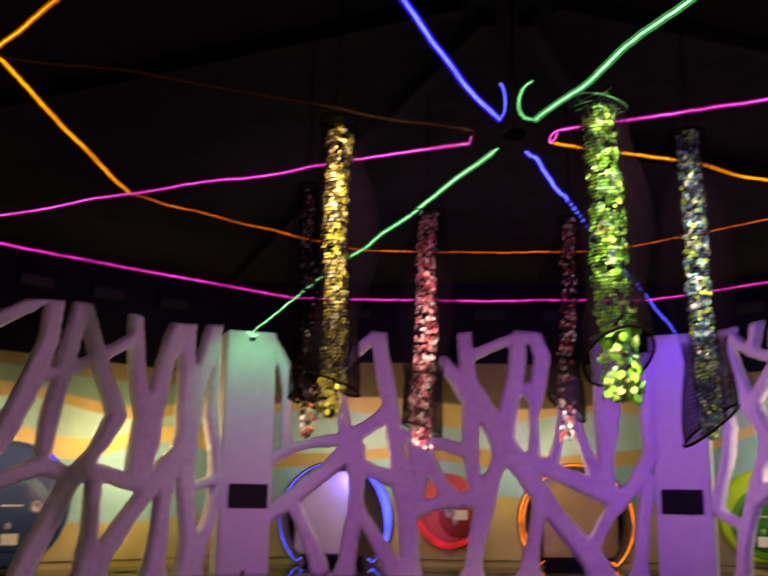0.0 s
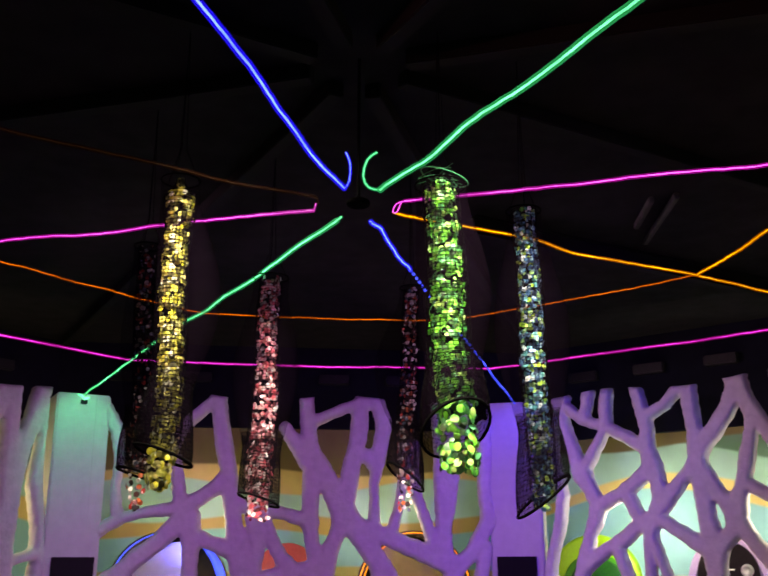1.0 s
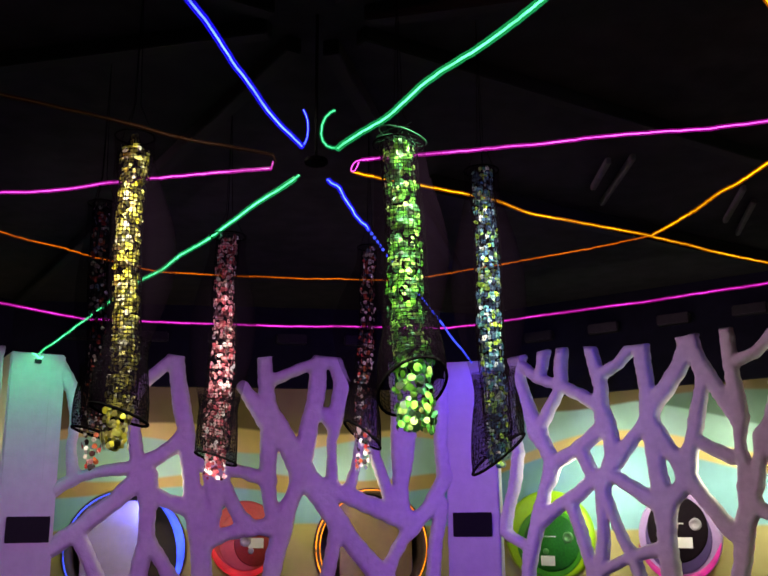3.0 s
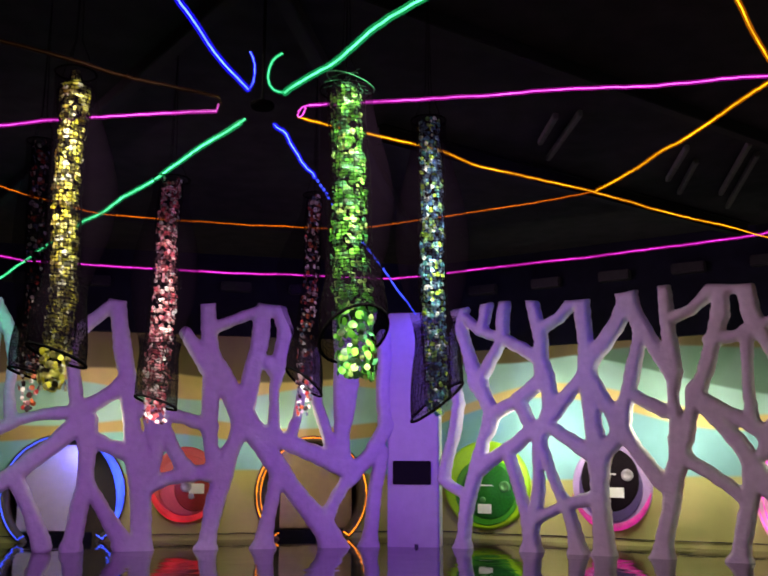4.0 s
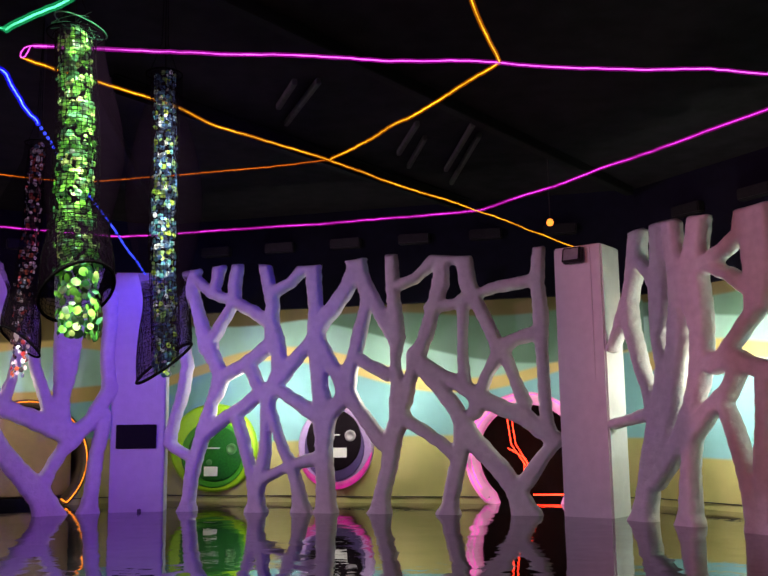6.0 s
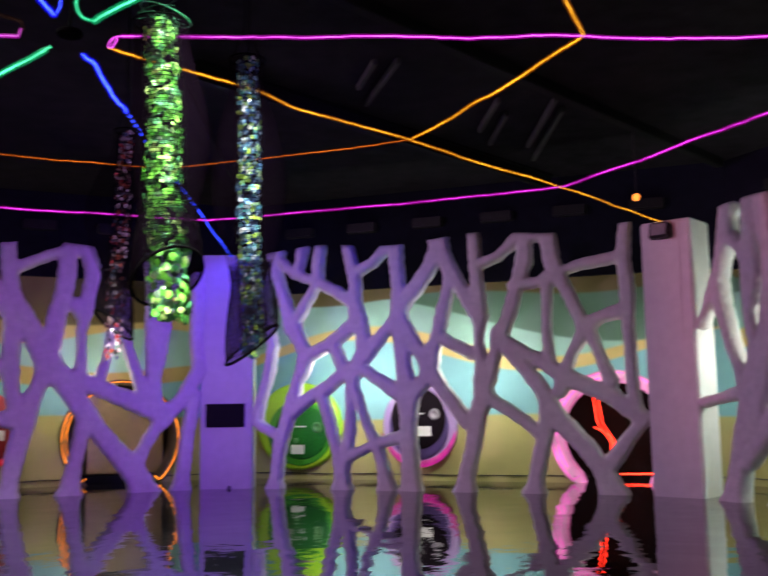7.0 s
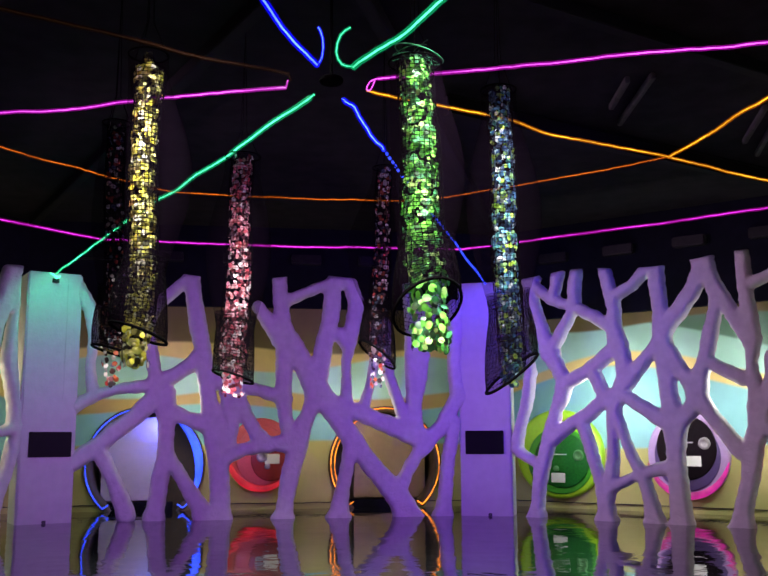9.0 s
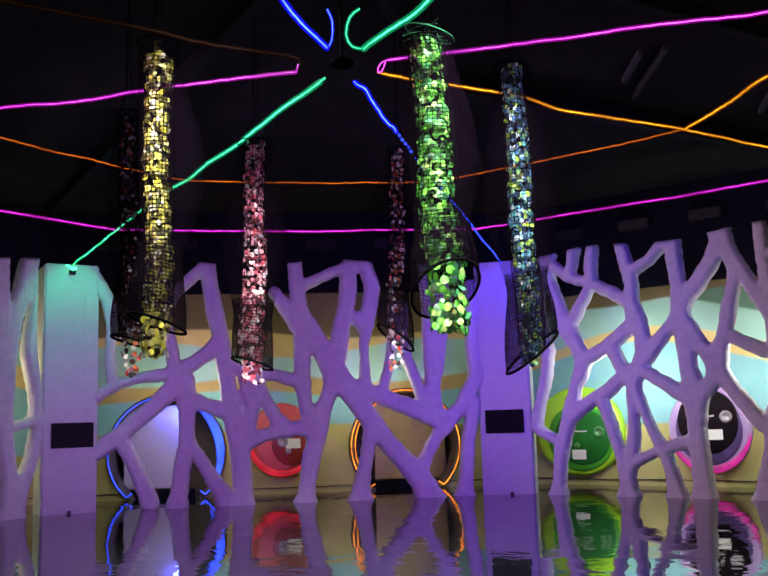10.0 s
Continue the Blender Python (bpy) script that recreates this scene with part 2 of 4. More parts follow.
THIN = {"orange": glow("dim_amber_light", (1.0, 0.22, 0.02), 1.15, uneven=0.6), "magenta": glow("outer_magenta_light", (0.85, 0.05, 0.95), 2.3, uneven=0.6),
        "blue": glow("bead_blue_light", (0.02, 0.05, 1.0), 2.6, uneven=0.5), "portal": glow("portal_blue_light", (0.02, 0.06, 1.0), 2.8)}


UNLIT = glow("unlit_amber_strip", (1.0, 0.40, 0.05), 0.012)
UNLIT.node_tree.nodes["Principled BSDF"].inputs["Base Color"].default_value = (0.012, 0.006, 0.003, 1)


def halo_material(colour, strength):
    """Halo of glow round a light strip, given as a shell: mostly clear, glowing faintly."""
    m = bpy.data.materials.new("strip_glow_halo")
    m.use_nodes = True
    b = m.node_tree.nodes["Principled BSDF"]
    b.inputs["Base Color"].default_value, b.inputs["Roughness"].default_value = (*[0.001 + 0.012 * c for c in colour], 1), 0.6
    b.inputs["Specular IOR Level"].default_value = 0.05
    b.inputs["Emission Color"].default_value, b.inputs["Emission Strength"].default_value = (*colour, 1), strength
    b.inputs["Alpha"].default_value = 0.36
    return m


HALO = {m.name: halo_material(c, k) for m, c, k in (
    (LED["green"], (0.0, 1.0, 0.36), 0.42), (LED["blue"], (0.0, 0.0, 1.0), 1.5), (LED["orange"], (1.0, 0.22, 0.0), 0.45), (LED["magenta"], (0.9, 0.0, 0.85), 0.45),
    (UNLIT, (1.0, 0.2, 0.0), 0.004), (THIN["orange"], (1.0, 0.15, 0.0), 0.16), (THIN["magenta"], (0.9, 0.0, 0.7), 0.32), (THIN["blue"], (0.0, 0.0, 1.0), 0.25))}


# ---- mesh helpers ----
def mesh_of(name, verts, faces, mat, smooth=False):
    me = bpy.data.meshes.new(name)
    me.from_pydata([tuple(v) for v in verts], [], [tuple(f) for f in faces])
    me.materials.append(mat)
    if smooth:
        me.polygons.foreach_set("use_smooth", [True] * len(me.polygons))
    me.update()
    return me


def put(name, me, parent=None, m=None, label=""):
    ob = new(name, me)
    if m is not None:
        ob.matrix_basis = m
    if parent is not None:
        ob.parent = parent
    return tagged(ob, label=label)


def part(name, bm, mat, parent, label="", smooth=False, m=None):
    me = bpy.data.meshes.new(name)
    bmesh.ops.recalc_face_normals(bm, faces=bm.faces)
    bm.to_mesh(me)
    bm.free()
    me.materials.append(mat)
    if smooth:
        me.polygons.foreach_set("use_smooth", [True] * len(me.polygons))
    return put(name, me, parent, m, label)


def box(x0, x1, y0, y1, z0, z1, bevel=0.0):
    bm = bmesh.new()
    bmesh.ops.create_cube(bm, size=1, matrix=Matrix.Translation(((x0 + x1) / 2, (y0 + y1) / 2, (z0 + z1) / 2)) @ Matrix.Diagonal((x1 - x0, y1 - y0, z1 - z0, 1)))
    if bevel:
        bmesh.ops.bevel(bm, geom=bm.edges[:], offset=bevel, segments=2, affect="EDGES")
    return bm


def tube(points, radius, sides=8, closed=False):
    """Vertices and faces of a tube along points."""
    pts = [Vector(p) for p in points]
    n = len(pts)
    verts, faces = [], []
    for i, p in enumerate(pts):
        ahead = (pts[(i + 1) % n] - pts[i - 1]) if closed or 0 < i < n - 1 else (pts[min(i + 1, n - 1)] - pts[max(i - 1, 0)])
        ahead.normalize()
        side = ahead.cross(Vector((0, 0, 1)))
        if side.length < 1e-3:
            side = Vector((1, 0, 0))
        side.normalize()
        up = side.cross(ahead)
        for k in range(sides):
            a = 2 * math.pi * k / sides
            verts.append(p + (side * math.cos(a) + up * math.sin(a)) * radius)
    for i in range(n if closed else n - 1):
        j = (i + 1) % n
        for k in range(sides):
            l = (k + 1) % sides
            faces.append((i * sides + k, i * sides + l, j * sides + l, j * sides + k))
    if not closed:
        faces += [tuple(range(sides))[::-1], tuple(range((n - 1) * sides, n * sides))]
    return verts, faces


def lathe(profile, turns=32, axis="y", arc=(0, 360), squash=1.0):
    """Spin (radius, along) pairs round the axis; squash scales the height of the round."""
    full = arc[1] - arc[0] >= 360
    steps = turns if full else turns + 1
    verts, faces, k = [], [], len(profile)
    for i in range(steps):
        a = radians(arc[0] + (arc[1] - arc[0]) * i / turns)
        for r, y in profile:
            verts.append((r * math.cos(a), y, r * math.sin(a) * squash) if axis == "y" else (r * math.cos(a), r * math.sin(a), y))
    for i in range(turns):
        j = (i + 1) % steps
        for q in range(k - 1):
            faces.append((i * k + q, i * k + q + 1, j * k + q + 1, j * k + q))
    return verts, faces


# ---- water, walls, ceiling ----
def octagon(r, z):
    return [polar(a, r / math.cos(math.pi / 8), z) for a in SPOKES]


tagged(put("water", mesh_of("water", octagon(WALL + 1.6, 0.0), [tuple(range(8))[::-1]], WATER)), "dark still indoor pool water mirroring the lights", "water", kind="structure")
tagged(put("ceiling", mesh_of("ceiling", octagon(WALL + 1.6, WALL_H) + octagon(WALL + 1.6, WALL_H + 0.2), [tuple(range(8)), tuple(range(15, 7, -1))] + [(i, (i + 1) % 8, 8 + (i + 1) % 8, 8 + i) for i in range(8)], CEILING)),
       "black painted ceiling of a dark hall", "ceiling", kind="structure")

HOLE_R, HOLE_Z = 1.0, 0.80
PORTALS = {0: (-2.235, 2.125), 45: (2.44,)}


def arch_angles(n=40):
    low = math.degrees(math.asin(HOLE_Z / HOLE_R))
    return [radians(-low + (180 + 2 * low) * i / n) for i in range(n + 1)]


def wall_sheet(half, holes, z1, y0, y1):
    """A wall from -half to half and up to z1, with round arched openings standing on the floor."""
    verts, faces = [], []

    def quad(x0, x1, za, zb):
        for y in (y0, y1):
            i = len(verts)
            verts.extend([(x0, y, za), (x1, y, za), (x1, y, zb), (x0, y, zb)])
            faces.append((i, i + 1, i + 2, i + 3))

    at = -half
    for u in sorted(holes):
        e = HOLE_R + 0.12
        quad(at, u - e, 0, z1)
        quad(u - e, u + e, 2.1, z1)
        ring = [(u + HOLE_R * math.cos(a), HOLE_Z + HOLE_R * math.sin(a)) for a in arch_angles()]
        rim = []
        for i, (x, z) in enumerate(ring):
            dx, dz = (x - u), z - HOLE_Z
            s = min(e / abs(dx) if abs(dx) > 1e-6 else 99, (2.1 - HOLE_Z) / dz if dz > 1e-6 else (HOLE_Z / -dz if dz < -1e-6 else 99))
            rim.append((u + dx * s, HOLE_Z + dz * s))
        corner = [min(range(len(rim)), key=lambda i: (rim[i][0] - u - sx * e) ** 2 + (rim[i][1] - 2.1) ** 2) for sx in (1, -1)]
        rim[corner[0]], rim[corner[1]] = (u + e, 2.1), (u - e, 2.1)
        for sx in (1, -1):
            k = min(range(len(rim)), key=lambda i: (rim[i][0] - u - sx * e) ** 2 + rim[i][1] ** 2)
            rim[k] = (u + sx * e, 0)
        for y in (y0, y1):
            i, n = len(verts), len(ring)
            verts.extend([(x, y, z) for x, z in ring] + [(x, y, z) for x, z in rim])
            faces.extend([(i + k, i + k + 1, i + n + k + 1, i + n + k) for k in range(n - 1)])
        i, n = len(verts), len(ring)
        verts.extend([(x, y0, z) for x, z in ring] + [(x, y1, z) for x, z in ring])
        faces.extend([(i + k, i + k + 1, i + n + k + 1, i + n + k) for k in range(n - 1)])
        at = u + e
    quad(at, half, 0, z1)
    return verts, faces


HALF = WALL * math.tan(math.pi / 8)
MURAL_TOP = {0: 3.68, 45: 3.46}   # the paint ends higher on the north wall
NAMES = dict(zip(BAYS, ("southwest", "west", "northwest", "north", "northeast", "east", "southeast", "south")))
for a in BAYS:
    top = MURAL_TOP.get(a, MURAL_H)
    v, f = wall_sheet(HALF, PORTALS.get(a, ()), top, 0.0, 0.25)
    tagged(put("wall_" + NAMES[a], mesh_of("wall", v, f, MURAL.get(a, MURAL[90])), m=bay_pose(a, WALL)), "wall painted with wavy khaki, blue and mint bands", "wall", kind="structure")
    ob = part("upper_wall", box(-HALF - 0.1, HALF + 0.1, -0.12, 0.25, top, WALL_H, 0.0), BLACK, None, m=bay_pose(a, WALL))
    tagged(ob, "black upper wall above the mural", "wall", kind="structure")
    holes = sorted(PORTALS.get(a, ()))
    at = -HALF
    for u in holes + [None]:
        end = HALF if u is None else u - HOLE_R + 0.35
        if end - at > 0.3:
            pts = [(at + (end - at) * i / 14, -0.022 + random.uniform(-0.006, 0.006), 0.11 + random.uniform(-0.008, 0.008)) for i in range(15)]
            tagged(put("wall_cable", mesh_of("cable", *tube(pts, 0.009, 6), RUBBER), m=bay_pose(a, WALL)), "black cable run along the foot of the wall", "cable", "wall cables")
        at = 0 if u is None else u + HOLE_R - 0.35

# dim vent boxes and beams under the black ceiling
for a in (0, 45, 90, -45):
    for i in range(6):
        bm = box(-0.28, 0.28, -0.16, 0.0, -0.09, 0.09, 0.02)
        vent = tagged(part("vent_box", bm, DARK_METAL, None, m=bay_pose(a, WALL - 0.12, -3.2 + 1.27 * i, 4.58)), "dim grey metal vent box high on the black wall", "vent", "vent boxes")
for a in SPOKES:
    bm = box(-0.07, 0.07, 0.4, 11.3, -0.14, 0.0, 0.01)
    tagged(part("roof_beam", bm, BEAM, None, m=pose(0, 0, WALL_H, 0, 0, -a)), "dark steel beam under the ceiling", "beam", "roof beams")
for x, y, long, turn in ((3.61, 2.94, 0.44, 11), (3.89, 3.13, 0.78, 10), (5.75, 3.72, 0.66, 20), (6.19, 4.2, 0.7, 22), (6.61, 3.75, 1.08, 24), (7.03, 4.22, 1.23, 25)):
    bm = box(-0.03, 0.03, -long, long, -0.04, 0.04, 0.01)
    tagged(part("truss_bar", bm, TRUSS, None, m=pose(x, y, 5.162, 0, 0, -turn)), "grey slanted steel truss bar under the ceiling", "bar", "truss bars")
girder = tagged(new("roof_girder"), "long dark steel girder under the ceiling", "beam")
girder.matrix_basis = pose(5.1, 4.8, 5.082, 0, 0, -67)
part("web", box(-0.012, 0.012, -3.7, 3.7, -0.10, 0.10), BEAM, girder)
part("upper_flange", box(-0.06, 0.06, -3.7, 3.7, 0.10, 0.12), BEAM, girder)
part("lower_flange", box(-0.06, 0.06, -3.7, 3.7, -0.12, -0.10), BEAM, girder)

# ---- columns ----
def column(a, plate, x0=-0.46, x1=0.46, p0=-0.32):
    base = tagged(new("column"), "tall white square column standing in the pool", "column", "columns round the pool")
    base.matrix_basis = bay_pose(a, COLUMN_R)
    part("shaft", box(x0, x1, 0.0, 0.62, -0.3, 3.88, 0.025), COLUMN, base)
    part("cable_cover", box(0.20, 0.235, -0.012, 0.0, 1.9, 3.84, 0.003), COLUMN, base)
    if plate:
        part("sign_plate", box(p0, p0 + 0.635, -0.035, 0.0, 1.0, 1.385, 0.008), SCREEN_BLACK, base, "flat black rectangular panel")
    if plate:
        part("foot_clamp", box(-0.025, 0.035, -0.03, 0.0, -0.02, 0.05, 0.008), GREY_METAL, base)
    return base


SHAFTS = {-22.5: (-0.41, 0.425, -0.275), 22.5: (-0.48, 0.375, -0.385), 67.5: (-0.355, 0.405)}   # sides of the hand-built shafts
for a in SPOKES:
    column(a, a in (-22.5, 22.5), *SHAFTS.get(a, ()))


def floodlight(a, colour_mat):
    base = tagged(new("floodlight"), "small black floodlight clamped to a column top", "floodlight", "floodlights")
    base.matrix_basis = bay_pose(a, COLUMN_R, 0.0, 3.72)
    housing = part("housing", box(-0.15, 0.15, -0.15, -0.04, -0.13, 0.10, 0.02), DARK_METAL, base, m=pose(0, 0, 0, -12, 0, 0))
    part("lens", box(-0.115, 0.115, -0.156, -0.148, -0.10, 0.07, 0.002), colour_mat, housing, "dull glass front")
    part("bracket", box(-0.02, 0.02, -0.06, 0.0, -0.02, 0.14, 0.004), DARK_METAL, base)


for a in (67.5, 112.5, -112.5, 157.5, -67.5):
    floodlight(a, GLASS)

# ---- lattice screens of branching limbs ----
class Lattice:
    """Tapering limbs in one plane, melted together and rounded."""

    def __init__(self, u0, u1, cell=0.032):
        self.us, self.zs = np.arange(u0, u1 + cell, cell), np.arange(-0.22, 4.15, cell)
        self.U, self.Z = np.meshgrid(self.us, self.zs, indexing="ij")
        self.field, self.each = np.full(self.U.shape, 9.0), []

    def limb(self, *points):
        """One limb through (along, height, half width) points; tops run on past the cut."""
        points = list(points)
        for k, q in ((0, 1), (-1, -2)):
            if points[k][1] > 3.55 and points[k][1] > points[q][1] + 0.05:
                dx, dz = points[k][0] - points[q][0], points[k][1] - points[q][1]
                points[k] = (points[k][0] + 0.25 * max(-0.4, min(0.4, dx / dz)), points[k][1] + 0.25, points[k][2])
        d = np.full(self.U.shape, 9.0)
        for (x0, z0, r0), (x1, z1, r1) in zip(points, points[1:]):
            dx, dz = x1 - x0, z1 - z0
            s = np.clip(((self.U - x0) * dx + (self.Z - z0) * dz) / (dx * dx + dz * dz + 1e-9), 0, 1)
            d = np.minimum(d, np.hypot(self.U - x0 - s * dx, self.Z - z0 - s * dz) - r0 - (r1 - r0) * s)
        # lumpy hand-modelled plaster
        d = d + 0.009 * np.sin(self.U * 21.0 - self.Z * 17.0) * np.sin(self.Z * 19.0 + self.U * 7.0 + 1.3) + 0.006 * np.sin(self.U * 9.1 + self.Z * 6.3)
        self.each.append(d)
        k = 0.05
        h = np.clip(0.5 + 0.5 * (self.field - d) / k, 0, 1)
        self.field = self.field * (1 - h) + d * h - k * h * (1 - h)

    def build(self, base, top, half=0.135, edge=0.066):
        top_z = top + 0.05 * np.sin(self.U * 2.3)
        foot = 0.04 * np.exp(-(self.Z / 0.09) ** 2)
        f = -np.maximum(self.field - foot, (self.Z - top_z))
        cell, nz = self.us[1] - self.us[0], len(self.zs)
        verts, index = [], {}

        def grid(i, j, s):
            key = (i, j, s)
            if key not in index:
                x = min(max(f[i, j] / edge, 0), 1)
                index[key] = len(verts)
                verts.append((self.us[i], s * half * math.sqrt(1 - (1 - x) ** 2), self.zs[j]))
            return index[key]

        def cut(i0, j0, i1, j1):
            key = (i0, j0, i1, j1) if (i0, j0) < (i1, j1) else (i1, j1, i0, j0)
            if key not in index:
                t = f[i0, j0] / (f[i0, j0] - f[i1, j1])
                index[key] = len(verts)
                verts.append((self.us[i0] + t * (self.us[i1] - self.us[i0]), 0.0, self.zs[j0] + t * (self.zs[j1] - self.zs[j0])))
            return index[key]

        faces, inside = [], f > 0
        for i in range(len(self.us) - 1):
            for j in range(nz - 1):
                corners = ((i, j), (i + 1, j), (i + 1, j + 1), (i, j + 1))
                k = [inside[c] for c in corners]
                if not any(k):
                    continue
                for s in (-1, 1):
                    loop = []
                    for q in range(4):
                        c, d = corners[q], corners[(q + 1) % 4]
                        if k[q]:
                            loop.append(grid(*c, s))
                        if k[q] != k[(q + 1) % 4]:
                            loop.append(cut(*c, *d))
                    if len(loop) > 2:
                        faces.append(loop if s < 0 else loop[::-1])
        whole = mesh_of("limb", verts, faces, WHITE, True)
        normals = [Vector(n.vector) for n in whole.vertex_normals]
        bpy.data.meshes.remove(whole)
        owner = np.argmin(np.stack(self.each), axis=0)
        shares = [[] for _ in self.each]
        for face in faces:
            c = sum((Vector(verts[i]) for i in face), Vector()) / len(face)
            i, j = int(round((c.x - self.us[0]) / cell)), int(round((c.z - self.zs[0]) / cell))
            shares[owner[min(i, len(self.us) - 1), min(j, nz - 1)]].append(face)
        for share in shares:
            if share:
                used = sorted({i for face in share for i in face})
                at = {i: k for k, i in enumerate(used)}
                me = mesh_of("limb", [verts[i] for i in used], [[at[i] for i in face] for face in share], WHITE, True)
                me.normals_split_custom_set_from_vertices([normals[i] for i in used])
                put("limb", me, base)


def screen(a, lattice, label):
    base = tagged(new("branch_screen"), label, "screen", "branch screens round the pool")
    base.matrix_basis = bay_pose(a, SCREEN)
    lattice.build(base, 3.93)


def north_screen():
    lattice = Lattice(-3.4, 3.4)
    limb = lattice.limb
    limb((-1.40, 3.91, 0.128), (-1.37, 3.54, 0.131), (-1.29, 3.12, 0.147), (-1.19, 2.73, 0.135), (-1.14, 2.29, 0.146), (-1.09, 1.90, 0.138), (-1.02, 1.61, 0.179), (-0.96, 1.33, 0.195), (-0.92, 0.94, 0.162), (-0.87, 0.47, 0.163), (-0.84, 0.04, 0.155))
    limb((-1.46, 3.72, 0.099), (-1.79, 3.57, 0.107), (-1.97, 3.42, 0.107), (-2.07, 3.06, 0.098), (-2.00, 2.62, 0.106), (-1.94, 2.22, 0.114))
    limb((-3.20, 3.64, 0.116), (-2.98, 3.32, 0.116), (-2.92, 2.92, 0.091), (-2.96, 2.44, 0.082), (-2.91, 2.09, 0.099))
    limb((-1.22, 2.61, 0.130), (-1.33, 2.50, 0.139), (-1.58, 2.32, 0.122), (-1.84, 2.16, 0.130), (-2.06, 2.12, 0.106), (-2.45, 2.07, 0.090), (-2.79, 1.99, 0.090), (-3.04, 1.86, 0.107), (-3.28, 1.69, 0.107))
    limb((-1.84, 2.02, 0.163), (-2.20, 1.65, 0.139), (-2.52, 1.40, 0.139), (-2.78, 1.18, 0.139), (-3.01, 1.01, 0.140), (-3.31, 0.79, 0.132))
    limb((-2.78, 1.11, 0.131), (-2.70, 0.98, 0.123), (-2.51, 0.61, 0.119), (-2.32, 0.14, 0.147))
    limb((-1.79, 1.98, 0.187), (-1.73, 1.55, 0.146), (-1.74, 1.25, 0.126), (-1.75, 0.96, 0.130), (-1.80, 0.70, 0.138), (-1.84, 0.39, 0.139), (-1.89, 0.09, 0.155))
    limb((-1.74, 1.12, 0.098), (-1.64, 0.92, 0.098), (-1.48, 0.65, 0.114), (-1.29, 0.35, 0.130), (-1.08, 0.04, 0.171))
    limb((-1.74, 1.72, 0.147), (-1.44, 1.60, 0.114), (-1.16, 1.50, 0.130))
    limb((-0.97, 2.19, 0.114), (-0.57, 2.11, 0.114), (-0.25, 2.04, 0.098), (0.15, 1.92, 0.122))
    limb((-0.82, 2.16, 0.106), (-0.72, 1.80, 0.154), (-0.70, 1.52, 0.114), (-0.77, 1.22, 0.146))
    limb((-0.65, 2.01, 0.138), (-0.47, 1.63, 0.114), (-0.30, 1.35, 0.122), (-0.11, 1.18, 0.122))
    limb((0.04, 3.89, 0.115), (0.05, 3.52, 0.123), (0.10, 3.15, 0.139), (0.15, 2.86, 0.147), (0.12, 2.36, 0.139), (0.12, 1.97, 0.130), (0.17, 1.58, 0.110), (0.23, 1.25, 0.122))
    limb((-0.31, 3.43, 0.107), (-0.15, 3.20, 0.123), (0.04, 2.87, 0.123))
    limb((0.13, 3.07, 0.131), (0.25, 2.84, 0.163), (0.47, 2.45, 0.180), (0.65, 2.11, 0.204))
    limb((0.67, 2.00, 0.188), (0.57, 1.76, 0.130), (0.46, 1.50, 0.147), (0.37, 1.18, 0.163), (0.27, 0.76, 0.155), (0.18, 0.34, 0.134), (0.14, 0.00, 0.155))
    limb((-0.85, 0.96, 0.138), (-0.54, 1.08, 0.114), (-0.27, 1.15, 0.114), (0.01, 1.19, 0.130), (0.25, 1.15, 0.138))
    limb((0.08, 3.51, 0.099), (0.34, 3.62, 0.099), (0.68, 3.77, 0.091), (0.94, 3.85, 0.099), (1.23, 3.83, 0.099))
    limb((0.94, 3.80, 0.116), (0.92, 3.51, 0.148), (0.87, 3.18, 0.148), (0.80, 2.85, 0.148), (0.73, 2.51, 0.155), (0.66, 2.12, 0.180))
    limb((1.23, 3.80, 0.116), (1.32, 3.51, 0.141), (1.28, 3.18, 0.140), (1.20, 2.80, 0.107), (1.16, 2.52, 0.090), (1.17, 2.31, 0.082), (1.16, 1.91, 0.106))
    limb((1.04, 2.97, 0.123), (1.11, 2.85, 0.099))
    limb((0.72, 2.02, 0.188), (1.09, 1.51, 0.172), (1.30, 1.20, 0.172), (1.50, 0.93, 0.156), (1.85, 0.52, 0.173), (2.13, 0.16, 0.199), (2.22, -0.08, 0.216))
    limb((1.02, 1.82, 0.147), (1.44, 1.66, 0.139), (1.77, 1.53, 0.148), (2.09, 1.40, 0.173), (2.38, 1.28, 0.190))
    limb((1.47, 1.82, 0.098), (1.56, 2.18, 0.082), (1.66, 2.67, 0.074), (1.64, 3.17, 0.074))
    limb((1.81, 3.17, 0.108), (1.81, 2.75, 0.099), (1.89, 2.30, 0.091), (2.04, 1.84, 0.099), (2.15, 1.53, 0.116))
    limb((2.27, 3.84, 0.126), (2.35, 3.16, 0.200), (2.37, 2.66, 0.224), (2.34, 2.31, 0.191), (2.30, 1.84, 0.137), (2.32, 1.39, 0.149))
    limb((2.74, 3.83, 0.126), (2.55, 3.33, 0.151), (2.42, 2.82, 0.166))
    limb((3.02, 3.49, 0.126), (3.03, 2.98, 0.126), (3.00, 2.48, 0.109), (3.05, 1.90, 0.134))
    limb((3.08, 1.98, 0.142), (2.81, 1.51, 0.125), (2.54, 1.22, 0.141), (2.32, 0.96, 0.116), (2.16, 0.67, 0.107), (2.02, 0.40, 0.140))
    limb((2.99, 1.53, 0.117), (2.88, 0.93, 0.117), (2.81, 0.33, 0.125), (2.77, -0.11, 0.159))
    limb((1.25, 1.25, 0.123), (1.19, 0.90, 0.115), (1.12, 0.51, 0.115), (1.06, 0.20, 0.147), (1.03, -0.03, 0.180))
